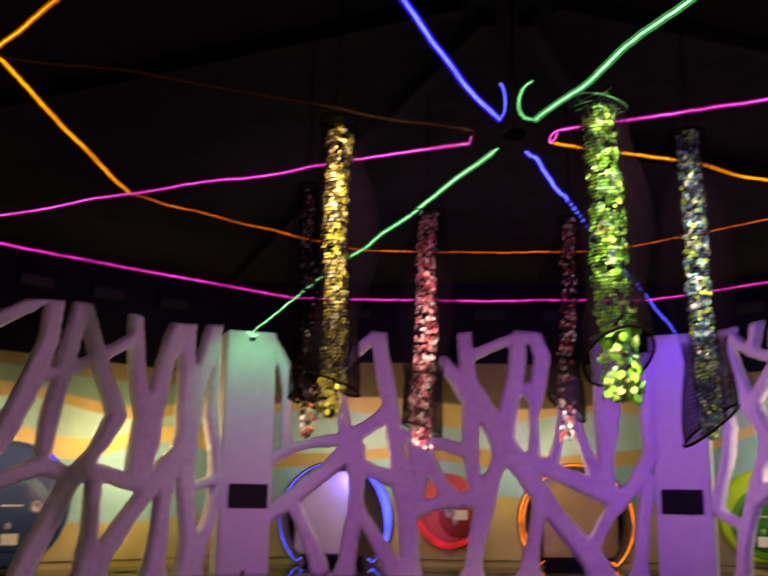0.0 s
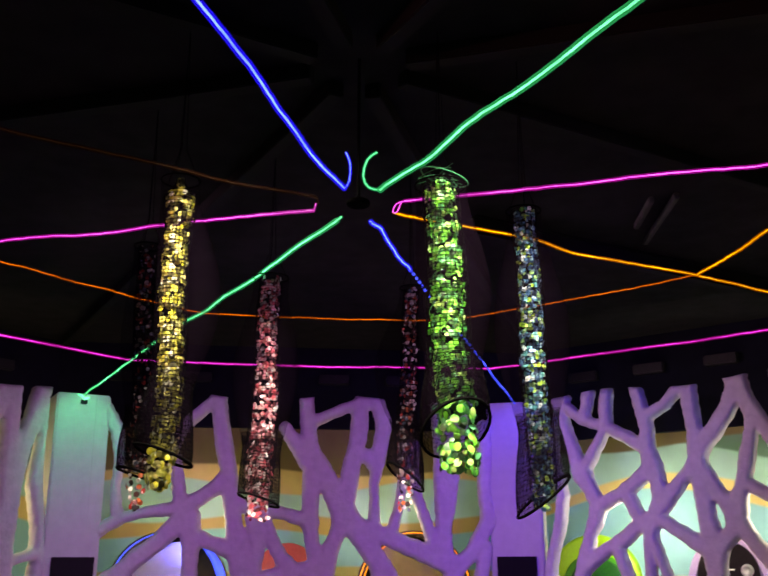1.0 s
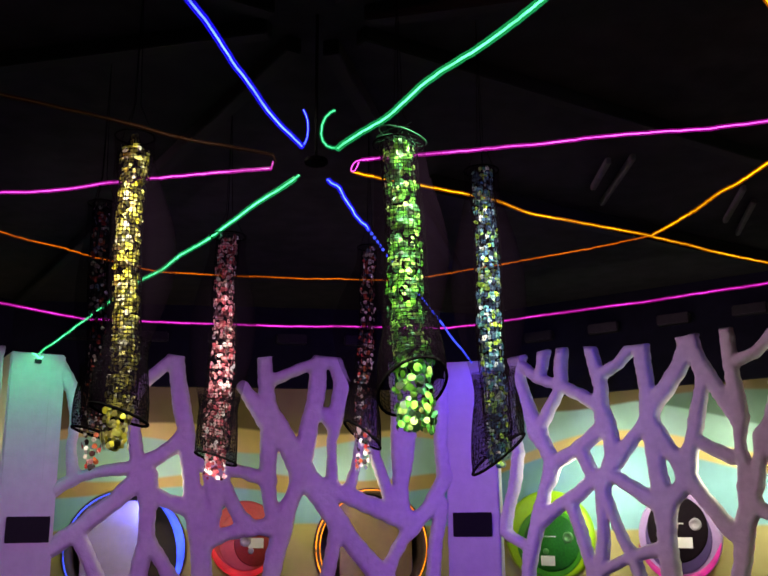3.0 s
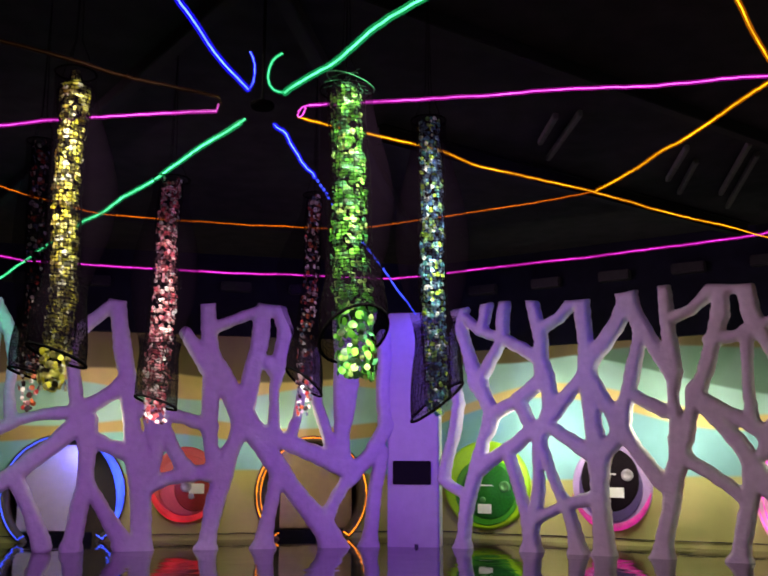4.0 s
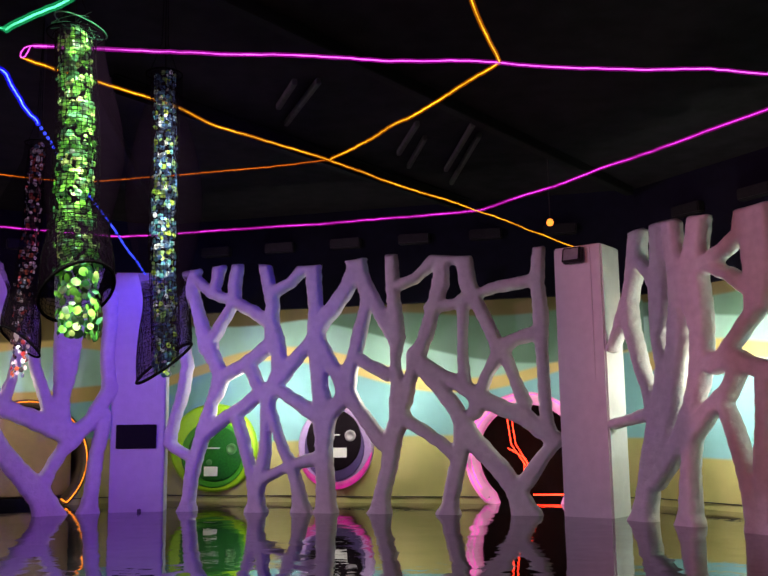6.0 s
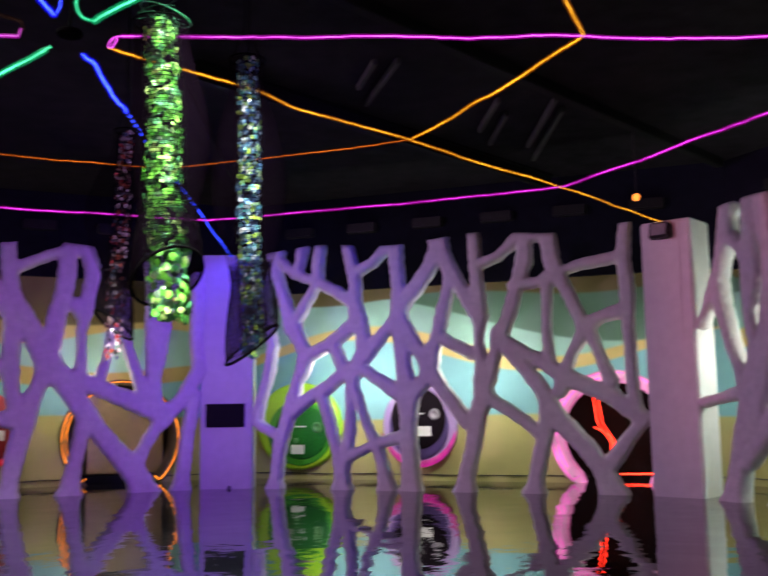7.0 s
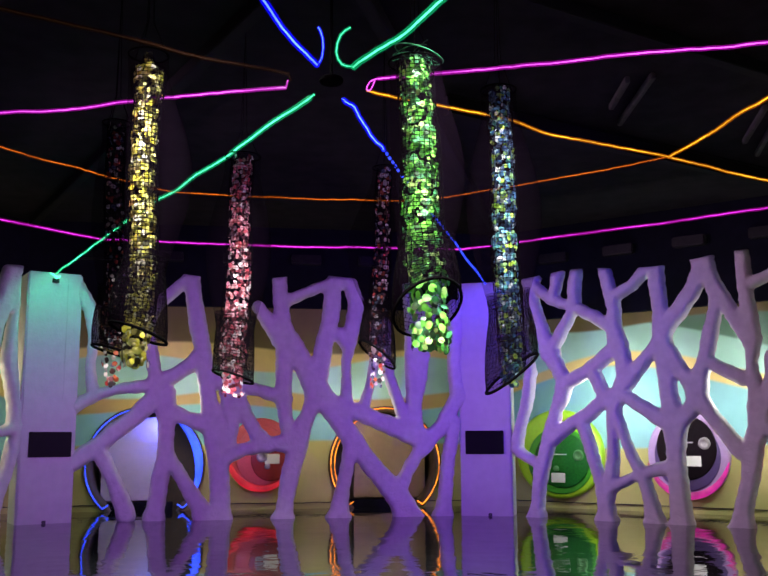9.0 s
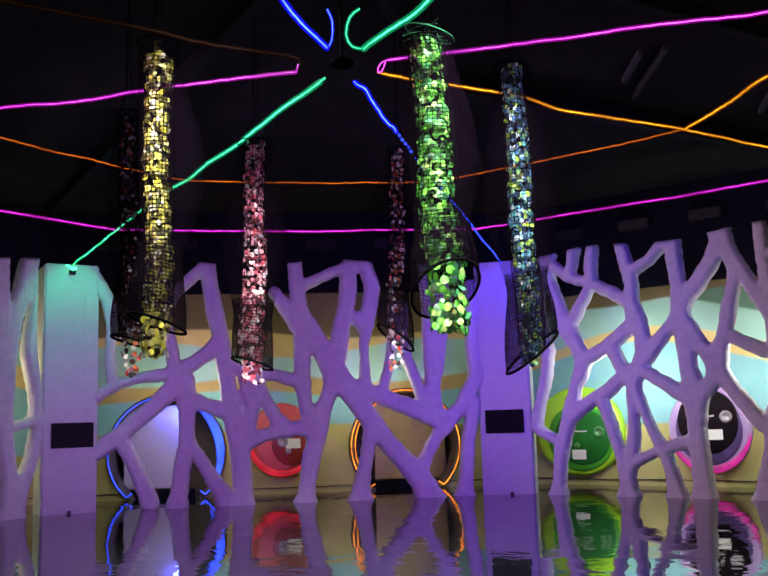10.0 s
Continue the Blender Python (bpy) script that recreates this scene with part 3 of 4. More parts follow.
    screen(0, lattice, "white sculpted screen of branching limbs standing in water")


def northeast_screen():
    lattice = Lattice(-3.4, 3.4)
    limb = lattice.limb
    limb((-2.80, 3.66, 0.092), (-2.92, 3.40, 0.083), (-2.97, 3.00, 0.083), (-2.90, 2.66, 0.091), (-2.83, 2.33, 0.099), (-2.89, 1.97, 0.091), (-2.98, 1.65, 0.091), (-3.09, 1.30, 0.091), (-3.14, 1.07, 0.091), (-2.93, 0.94, 0.083), (-2.72, 0.85, 0.082))
    limb((-2.77, 3.59, 0.091), (-2.66, 3.21, 0.099), (-2.55, 2.86, 0.123), (-2.47, 2.64, 0.155))
    limb((-2.76, 3.65, 0.083), (-2.41, 3.51, 0.090), (-2.08, 3.38, 0.098), (-1.67, 3.17, 0.104), (-1.37, 2.98, 0.112))
    limb((-2.30, 3.88, 0.107), (-2.38, 3.52, 0.090))
    limb((-1.97, 3.88, 0.098), (-2.01, 3.62, 0.098), (-2.01, 3.37, 0.097))
    limb((-2.03, 3.32, 0.089), (-2.23, 3.01, 0.090), (-2.39, 2.76, 0.106))
    limb((-2.47, 2.64, 0.155), (-2.33, 2.38, 0.114), (-2.23, 2.15, 0.130), (-2.30, 1.90, 0.118), (-2.39, 1.71, 0.102), (-2.46, 1.44, 0.122), (-2.59, 1.05, 0.123), (-2.68, 0.78, 0.115), (-2.73, 0.54, 0.107), (-2.77, 0.19, 0.115), (-2.81, -0.16, 0.140))
    limb((-2.20, 2.15, 0.130), (-1.84, 2.30, 0.112), (-1.60, 2.46, 0.120), (-1.39, 2.62, 0.135))
    limb((-1.72, 2.29, 0.104), (-1.63, 2.06, 0.104), (-1.54, 1.88, 0.111))
    limb((-2.46, 1.29, 0.138), (-2.17, 1.46, 0.113), (-1.86, 1.61, 0.120), (-1.61, 1.81, 0.119), (-1.42, 1.89, 0.143))
    limb((-1.47, 3.89, 0.097), (-1.41, 3.59, 0.112), (-1.34, 3.27, 0.112), (-1.36, 3.00, 0.127), (-1.30, 2.72, 0.151), (-1.23, 2.45, 0.119), (-1.21, 2.18, 0.134), (-1.31, 1.96, 0.142), (-1.40, 1.78, 0.119), (-1.44, 1.48, 0.099), (-1.44, 1.18, 0.087), (-1.45, 0.95, 0.095), (-1.53, 0.58, 0.111), (-1.59, 0.32, 0.120), (-1.61, -0.05, 0.160))
    limb((-1.93, 1.43, 0.096), (-1.84, 1.15, 0.096), (-1.76, 0.84, 0.096), (-1.67, 0.58, 0.104), (-1.62, 0.32, 0.120))
    limb((-1.32, 3.48, 0.080), (-1.03, 3.62, 0.095), (-0.71, 3.78, 0.103))
    limb((-0.63, 3.87, 0.111), (-0.64, 3.58, 0.118), (-0.60, 3.15, 0.118), (-0.59, 2.71, 0.148), (-0.56, 2.32, 0.148), (-0.54, 1.95, 0.132), (-0.48, 1.66, 0.155), (-0.47, 1.30, 0.155), (-0.48, 1.01, 0.140), (-0.45, 0.55, 0.140), (-0.45, 0.02, 0.163))
    limb((-0.67, 2.64, 0.125), (-0.89, 2.44, 0.110), (-1.06, 2.25, 0.118), (-1.19, 2.11, 0.134))
    limb((-1.22, 1.90, 0.110), (-0.95, 1.72, 0.110), (-0.64, 1.51, 0.132))
    limb((-1.35, 1.53, 0.079), (-1.25, 1.23, 0.079), (-1.12, 0.91, 0.087), (-1.00, 0.69, 0.102), (-0.90, 0.40, 0.102), (-0.83, -0.03, 0.141))
    limb((-1.48, 0.51, 0.095), (-1.18, 0.65, 0.079), (-1.02, 0.71, 0.110), (-0.79, 0.78, 0.094), (-0.57, 0.83, 0.117))
    limb((-0.58, 2.85, 0.133), (-0.35, 3.12, 0.129), (-0.14, 3.39, 0.132), (0.03, 3.67, 0.140), (0.10, 3.87, 0.132))
    limb((0.20, 3.57, 0.116), (0.26, 3.27, 0.104), (0.15, 2.85, 0.115), (0.06, 2.49, 0.108), (-0.04, 2.21, 0.131), (-0.12, 1.96, 0.177))
    limb((-0.48, 2.52, 0.132), (-0.34, 2.27, 0.108), (-0.19, 2.05, 0.131))
    limb((-0.17, 1.75, 0.139), (-0.33, 1.54, 0.124), (-0.49, 1.33, 0.147))
    limb((-0.09, 1.82, 0.138), (0.13, 1.52, 0.107), (0.31, 1.27, 0.122), (0.48, 1.06, 0.129))
    limb((0.07, 2.36, 0.092), (0.29, 2.24, 0.099), (0.57, 2.10, 0.106))
    limb((0.05, 3.86, 0.133), (0.16, 3.63, 0.116), (0.29, 3.41, 0.108), (0.48, 3.03, 0.115), (0.69, 2.66, 0.130))
    limb((0.66, 3.85, 0.096), (0.66, 3.45, 0.104), (0.70, 3.06, 0.122), (0.73, 2.68, 0.122), (0.69, 2.30, 0.084), (0.74, 1.92, 0.121), (0.75, 1.70, 0.167), (0.75, 1.46, 0.167), (0.66, 1.18, 0.144), (0.56, 0.65, 0.133), (0.47, 0.30, 0.126), (0.40, -0.04, 0.161))
    limb((1.01, 2.38, 0.129), (0.95, 2.10, 0.098), (0.85, 1.73, 0.129))
    limb((0.77, 3.48, 0.084), (1.04, 3.58, 0.092), (1.39, 3.73, 0.107))
    limb((1.47, 3.84, 0.091), (1.43, 3.48, 0.137), (1.28, 2.99, 0.106), (1.16, 2.62, 0.121), (1.04, 2.35, 0.136))
    limb((1.50, 3.83, 0.084), (1.81, 3.82, 0.083))
    limb((1.81, 3.80, 0.129), (1.86, 3.45, 0.136), (1.95, 3.26, 0.113), (2.12, 2.88, 0.101), (2.29, 2.48, 0.112))
    limb((1.77, 3.20, 0.098), (1.76, 2.78, 0.090), (1.75, 2.34, 0.082), (1.77, 1.90, 0.097))
    limb((1.26, 3.11, 0.098), (1.57, 3.13, 0.091), (1.93, 3.19, 0.098))
    limb((1.98, 3.28, 0.090), (2.32, 3.38, 0.090), (2.83, 3.44, 0.105))
    limb((2.95, 3.85, 0.098), (2.91, 3.39, 0.104), (2.95, 2.88, 0.126), (2.94, 2.37, 0.096), (2.96, 1.87, 0.103), (2.97, 1.45, 0.096), (3.01, 1.10, 0.111))
    limb((2.32, 2.45, 0.126), (2.58, 2.58, 0.104), (2.91, 2.66, 0.111))
    limb((2.30, 2.39, 0.112), (2.13, 2.07, 0.097), (2.01, 1.79, 0.104), (1.92, 1.50, 0.127))
    limb((2.39, 2.36, 0.097), (2.52, 1.99, 0.089), (2.66, 1.61, 0.111))
    limb((1.05, 2.29, 0.121), (1.39, 2.09, 0.105), (1.68, 1.92, 0.112), (1.97, 1.71, 0.134), (2.32, 1.56, 0.126), (2.64, 1.42, 0.133), (2.91, 1.20, 0.133), (3.09, 1.08, 0.125))
    limb((1.12, 2.17, 0.113), (1.38, 1.87, 0.113), (1.60, 1.60, 0.127), (1.77, 1.28, 0.142), (1.91, 1.05, 0.156), (2.28, 0.66, 0.148), (2.49, 0.37, 0.156), (2.65, 0.01, 0.193))
    limb((0.82, 1.40, 0.098), (1.10, 1.25, 0.098), (1.36, 1.07, 0.097), (1.61, 0.87, 0.112))
    limb((1.72, 1.25, 0.134), (1.68, 0.85, 0.127), (1.60, 0.57, 0.120), (1.52, 0.25, 0.128), (1.48, -0.02, 0.158))
    limb((3.07, 1.04, 0.103), (2.82, 0.72, 0.111), (2.63, 0.46, 0.133))
    screen(45, lattice, "white sculpted branch screen with narrow crossing limbs")


def east_screen():
    lattice = Lattice(-3.4, 1.6)
    limb = lattice.limb
    limb((-2.52, 3.82, 0.120), (-2.56, 3.56, 0.127), (-2.66, 3.23, 0.099), (-2.75, 2.90, 0.106), (-2.73, 2.59, 0.099), (-2.63, 2.28, 0.091), (-2.56, 2.00, 0.090), (-2.45, 1.73, 0.090), (-2.38, 1.47, 0.103))
    limb((-2.77, 2.97, 0.085), (-2.93, 2.65, 0.085), (-3.10, 2.35, 0.065))
    limb((-2.51, 3.52, 0.091), (-2.33, 3.32, 0.083), (-2.15, 3.03, 0.103))
    limb((-2.13, 3.83, 0.097), (-2.14, 3.43, 0.131), (-2.15, 3.03, 0.151), (-2.20, 2.64, 0.130), (-2.22, 2.38, 0.096), (-2.16, 2.04, 0.089), (-2.23, 1.72, 0.102), (-2.29, 1.47, 0.123), (-2.37, 1.21, 0.124), (-2.47, 0.89, 0.131), (-2.54, 0.56, 0.132), (-2.62, 0.24, 0.154), (-2.72, -0.07, 0.183))
    limb((-1.89, 3.81, 0.130), (-1.87, 3.52, 0.122), (-1.82, 3.18, 0.148), (-1.85, 2.73, 0.135), (-1.90, 2.35, 0.148), (-1.98, 1.97, 0.148), (-2.07, 1.59, 0.149), (-2.18, 1.21, 0.136), (-2.31, 0.86, 0.123))
    limb((-1.43, 3.89, 0.147), (-1.51, 3.58, 0.147), (-1.59, 3.21, 0.194), (-1.56, 2.82, 0.192), (-1.51, 2.44, 0.152), (-1.52, 2.13, 0.151), (-1.60, 1.82, 0.132), (-1.71, 1.51, 0.126), (-1.81, 1.27, 0.147), (-1.99, 1.02, 0.128), (-2.17, 0.80, 0.122), (-2.41, 0.51, 0.110))
    limb((-1.40, 3.29, 0.099), (-1.08, 3.41, 0.091), (-0.81, 3.57, 0.110), (-0.73, 3.77, 0.142))
    limb((-1.36, 3.27, 0.099), (-1.00, 3.09, 0.090), (-0.72, 2.89, 0.114), (-0.60, 2.73, 0.126))
    limb((-0.68, 3.79, 0.129), (-0.64, 3.30, 0.146), (-0.60, 2.82, 0.145), (-0.70, 2.59, 0.114), (-0.91, 2.38, 0.096), (-1.15, 2.13, 0.097), (-1.39, 2.01, 0.105))
    limb((-1.32, 2.00, 0.130), (-1.01, 2.05, 0.128), (-0.74, 1.94, 0.114), (-0.50, 1.87, 0.125))
    limb((-0.97, 1.93, 0.109), (-1.16, 1.65, 0.110), (-1.44, 1.45, 0.118), (-1.76, 1.16, 0.140))
    limb((-1.77, 1.21, 0.120), (-1.81, 0.78, 0.107), (-1.85, 0.41, 0.127), (-1.89, -0.05, 0.175))
    limb((-1.21, 1.51, 0.084), (-1.09, 1.14, 0.103), (-0.98, 0.79, 0.115), (-0.90, 0.45, 0.115), (-0.84, 0.04, 0.127))
    limb((-0.59, 1.88, 0.113), (-0.65, 1.20, 0.119), (-0.70, 0.52, 0.132), (-0.73, 0.05, 0.152))
    limb((-3.18, 1.29, 0.079), (-2.75, 1.36, 0.084), (-2.41, 1.43, 0.090))
    limb((-0.45, 3.57, 0.114), (-0.46, 3.03, 0.113), (-0.56, 2.69, 0.113))
    screen(90, lattice, "white sculpted branch screen of thick trunks beside a column")


def northwest_screen():
    lattice = Lattice(-2.4, 3.4)
    limb = lattice.limb
    limb((-0.67, 3.48, 0.110), (-0.55, 3.57, 0.111), (-0.16, 3.82, 0.112), (0.18, 3.93, 0.114))
    limb((0.21, 3.88, 0.129), (0.17, 3.38, 0.143), (0.04, 2.94, 0.157), (-0.13, 2.51, 0.170), (-0.27, 2.16, 0.162), (-0.43, 1.82, 0.146))
    limb((0.61, 3.89, 0.138), (0.53, 3.50, 0.129), (0.43, 2.98, 0.136), (0.33, 2.48, 0.127), (0.26, 2.13, 0.142), (0.24, 1.82, 0.134))
    limb((0.66, 3.90, 0.123), (0.84, 3.47, 0.115), (1.00, 2.97, 0.130), (1.19, 2.62, 0.146), (1.31, 2.35, 0.154), (1.16, 2.07, 0.138), (0.99, 1.78, 0.114), (0.82, 1.56, 0.129), (0.65, 1.35, 0.143), (0.50, 1.05, 0.150), (0.33, 0.65, 0.157), (0.12, 0.26, 0.164), (0.05, 0.01, 0.171))
    limb((0.15, 2.85, 0.090), (0.58, 3.00, 0.091), (1.02, 3.23, 0.100), (1.48, 3.52, 0.102))
    limb((1.51, 3.92, 0.102), (1.57, 3.17, 0.125), (1.66, 2.73, 0.133), (1.78, 2.37, 0.156), (1.72, 1.99, 0.171), (1.71, 1.59, 0.187))
    limb((2.36, 3.85, 0.177), (2.20, 3.63, 0.160), (2.09, 3.31, 0.135), (1.99, 2.84, 0.150), (1.89, 2.45, 0.173), (1.87, 2.00, 0.180), (1.79, 1.63, 0.156))
    limb((2.43, 3.78, 0.137), (2.46, 3.11, 0.137), (2.47, 2.57, 0.144), (2.52, 2.18, 0.160), (2.41, 1.87, 0.143), (2.17, 1.64, 0.118), (1.93, 1.41, 0.118))
    limb((2.91, 3.84, 0.131), (2.80, 3.38, 0.139), (2.65, 2.89, 0.137), (2.57, 2.42, 0.153), (2.53, 2.03, 0.168), (2.52, 1.58, 0.168), (2.58, 1.05, 0.136), (2.65, 0.53, 0.137), (2.65, -0.05, 0.185))
    limb((2.95, 3.73, 0.107), (2.98, 3.16, 0.065), (2.95, 2.44, 0.114), (3.07, 1.82, 0.090), (3.12, 1.28, 0.090), (3.01, 0.83, 0.098), (2.86, 0.46, 0.113), (2.74, -0.05, 0.145))
    limb((0.79, 1.49, 0.121), (1.09, 1.52, 0.130), (1.57, 1.37, 0.116), (2.06, 1.38, 0.118))
    limb((1.99, 1.34, 0.118), (1.68, 0.98, 0.132), (1.43, 0.63, 0.139), (1.19, 0.29, 0.161), (1.07, -0.04, 0.191))
    limb((2.21, 1.57, 0.134), (2.16, 1.12, 0.134), (2.15, 0.69, 0.142), (2.10, 0.26, 0.158), (2.08, -0.06, 0.190))
    limb((2.62, 1.31, 0.080), (2.93, 1.40, 0.081), (3.18, 1.50, 0.082))
    limb((-0.45, 1.33, 0.110), (0.00, 1.49, 0.126), (0.27, 1.58, 0.127), (0.72, 1.42, 0.128))
    limb((1.02, 1.43, 0.129), (1.02, 0.98, 0.129), (1.02, 0.57, 0.137), (0.98, -0.04, 0.168))
    limb((-0.68, 2.27, 0.111), (-0.70, 1.23, 0.111), (-0.88, 0.12, 0.111))
    screen(-45, lattice, "pale sculpted branch screen with forked tops beside a column")


north_screen()
northeast_screen()
east_screen()
northwest_screen()

# ---- overhead light strips ----
def wobble(p, q, n, amp, sag=0.0):
    """A strung strip: straight but for soft kinks where it is tied."""
    p, q = Vector(p), Vector(q)
    kinks = [Vector((random.uniform(-amp, amp), random.uniform(-amp, amp), random.uniform(-amp, amp))) for _ in range(n // 3 + 2)]
    out, steps = [], n * 3
    for i in range(steps + 1):
        s = i / steps
        x = s * (len(kinks) - 1)
        k = min(int(x), len(kinks) - 2)
        e = x - k
        e = e * e * (3 - 2 * e)
        out.append(p.lerp(q, s) + kinks[k].lerp(kinks[k + 1], e) * min(1, 8 * s, 8 * (1 - s)) + Vector((0, 0, random.uniform(-0.003, 0.003))) - Vector((0, 0, sag * 4 * s * (1 - s))))
    return out


def strip(points, radius, mat, label, group):
    ob = tagged(new("light_strip"), label, "light strip", group)
    put("core", mesh_of("core", *tube(points, radius * 0.46, 8), mat, True), ob)
    # wider see-through shell stands in for the halo of glow round the core
    put("sleeve", mesh_of("sleeve", *tube(points, radius * 1.65, 10), HALO[mat.name], True), ob, label="soft halo of glow drawn round the strip")
    return ob


def dotted_strip(points, label):
    """A chain of small separate lights on a dark wire."""
    ob = tagged(new("light_chain"), label, "light strip", "spoke light strips")
    put("wire", mesh_of("wire", *tube(points, 0.004, 5), RUBBER), ob)
    length = sum((q - p).length for p, q in zip(points, points[1:]))
    n, verts, faces, walked, due = int(length / 0.13), [], [], 0.0, 0.0
    for p, q in zip(points, points[1:]):
        step = (q - p).length
        while due <= walked + step:
            c, d = p.lerp(q, (due - walked) / step), (q - p).normalized()
            v, f = tube([c - d * 0.014, c, c + d * 0.014], 0.014, 6)
            k = len(verts)
            verts.extend(v)
            faces.extend(tuple(k + i for i in g) for g in f)
            due += length / n * random.choice((1, 1, 1, 1, 1.6))
        walked += step
    tagged(put("beads", mesh_of("beads", verts, faces, THIN["blue"], True), ob, label="row of small blue lights"), kind="stuff")


SPOKE_COLOUR = dict(zip(SPOKES, ("blue", "orange", "magenta", "green", "blue", "orange", "magenta", "green")))
TAIL = {  # how each strip ends at the hub, from its inner end: along, across, up
    -157.5: [(0.0, 0.0, 0.0), (-0.04, -0.03, 0.06), (0.0, -0.05, 0.2), (0.04, -0.02, 0.27)],
    157.5: [(0.0, 0.0, 0.0), (-0.07, 0.06, 0.02), (-0.10, 0.10, 0.12), (-0.02, 0.10, 0.24), (0.05, 0.05, 0.27)],
    112.5: [(0.0, 0.0, 0.0), (-0.05, 0.05, -0.03), (-0.09, 0.01, -0.09), (-0.06, -0.03, -0.08), (-0.02, 0.0, -0.01)],
    -112.5: [(0.0, 0.0, 0.0), (-0.03, 0.01, -0.05)], -67.5: [(0.0, 0.0, 0.0), (-0.01, 0.01, 0.06)],
    -22.5: [(0.0, 0.0, 0.0), (-0.06, 0.01, 0.01)], 22.5: [(0.0, 0.0, 0.0), (-0.04, 0.0, -0.01)], 67.5: [(0.0, 0.0, 0.0), (-0.05, 0.0, 0.0)]}
LEAN = {157.5: 159.6}   # this strip is strung a little askew
for a in SPOKES:
    colour = SPOKE_COLOUR[a]
    b = LEAN.get(a, a)
    along, across = polar(b, 1), Vector((math.cos(radians(b)), -math.sin(radians(b)), 0))
    inner = along * 0.36 + Vector((0, 0, STRIP_Z))
    tail = [inner + along * x + across * y + Vector((0, 0, z)) for x, y, z in reversed(TAIL[a][1:])]
    end = along * (COLUMN_R - 0.01) + Vector((0, 0, 3.86))
    mid = along * ((1.7 if a > 0 else 3.9) if colour == "blue" else 6.0) + Vector((0, 0, STRIP_Z))
    main = wobble(inner, mid, 16 if colour == "blue" else 26, 0.022)
    radius = {"blue": 0.014, "green": 0.015, "orange": 0.009, "magenta": 0.0095}[colour]
    curl = [inner]
    for p0, p1, p2 in zip([inner] + tail[::-1], tail[::-1], tail[-2::-1] + [tail[0]]):
        curl += [p0.lerp(p1, 0.5), p1 * 0.75 + p0 * 0.125 + p2 * 0.125]
    strip(curl + [tail[0]], radius * 0.55, UNLIT if a == -112.5 else LED[colour], colour + " curled end of a light strip at the hub", "strip ends")
    if a == -112.5:
        strip(main, radius, UNLIT, "amber light strip almost unlit above the pool", "spoke light strips")
        strip(wobble(mid, end, 20, 0.012), radius * 0.85, UNLIT, "amber light strip almost unlit above the pool", "spoke light strips")
        continue
    strip(main, radius, LED[colour], colour + " glowing light strip strung from hub to column", "spoke light strips")
    rest = wobble(mid, end, 20, 0.012)
    if colour == "blue":
        dotted_strip(rest, colour + " dotted light chain running on to a column top")
    else:
        strip(rest, radius * 0.85, LED[colour], colour + " light strip running on to a column top", "spoke light strips")
for r, colour, radius in ((3.70, "orange", 0.0075), (6.56, "magenta", 0.012)):
    for a, b in zip(SPOKES, SPOKES[1:] + SPOKES[:1]):
        near = colour == "orange" and not (-80 < a < 40)
        mat = LED["orange"] if near else THIN[colour]
        strip(wobble(polar(LEAN.get(a, a), r, STRIP_Z + 0.012), polar(LEAN.get(b, b), r, STRIP_Z + 0.012), 18, 0.010, 0.02), radius * (1.4 if near else 1), mat,
              colour + " light strip strung between the spokes", "ring light strips")

# clip that holds the green strip to its column
clip = tagged(new("strip_clip"), "black clip with the glowing green strip end on a column", "clip")
clip.matrix_basis = bay_pose(-22.5, COLUMN_R, 0.0, 3.80)
part("bracket", box(-0.05, 0.05, -0.05, 0.0, -0.09, -0.02, 0.008), DARK_METAL, clip)
put("strip_end", mesh_of("end", *tube([(-0.10, -0.03, 0.06), (-0.03, -0.04, 0.03), (0.0, -0.045, -0.02), (0.06, -0.04, 0.02)], 0.013, 8), LED["green"], True), clip, label="bent glowing green strip end")

hub = tagged(new("ceiling_hub"), "black round hub where the light strips meet", "hub")
hub.matrix_basis = pose(0, 0, STRIP_Z + 0.02)
v, f = lathe([(0.0, 0.02), (0.08, 0.02), (0.09, 0.01), (0.09, -0.01), (0.08, -0.02), (0.0, -0.02)], 32, "z")
put("disc", mesh_of("disc", v, f, NET), hub)
v, f = tube([(0, 0, 0.02), (0, 0, WALL_H - STRIP_Z - 0.02)], 0.012, 10)
put("stem", mesh_of("stem", v, f, NET), hub)

# small amber lamp above the east column
lamp_base = tagged(new("hanging_lamp"), "small amber bulb hanging from a black cord", "lamp")
lamp_base.matrix_basis = pose(8.05, 3.55, 4.2)
v, f = lathe([(0.0, -0.055), (0.035, -0.045), (0.055, 0.0), (0.035, 0.045), (0.0, 0.055)], 16, "z")
put("bulb", mesh_of("bulb", v, f, glow("amber_bulb", (1.0, 0.26, 0.04), 2.2, uneven=0.05), True), lamp_base, label="glowing amber bulb")
v, f = tube([(0, 0, 0.05), (0, 0, WALL_H - 4.2)], 0.008, 6)
put("cord", mesh_of("cord", v, f, RUBBER), lamp_base)

# ---- hanging sequin tubes ----
def along_form(form, s):
    """The factor at s along a tube, from (place, factor) pairs."""
    for (s0, k0), (s1, k1) in zip(form, form[1:]):
        if s <= s1:
            return k0 + (k1 - k0) * (s - s0) / (s1 - s0)
    return form[-1][1]


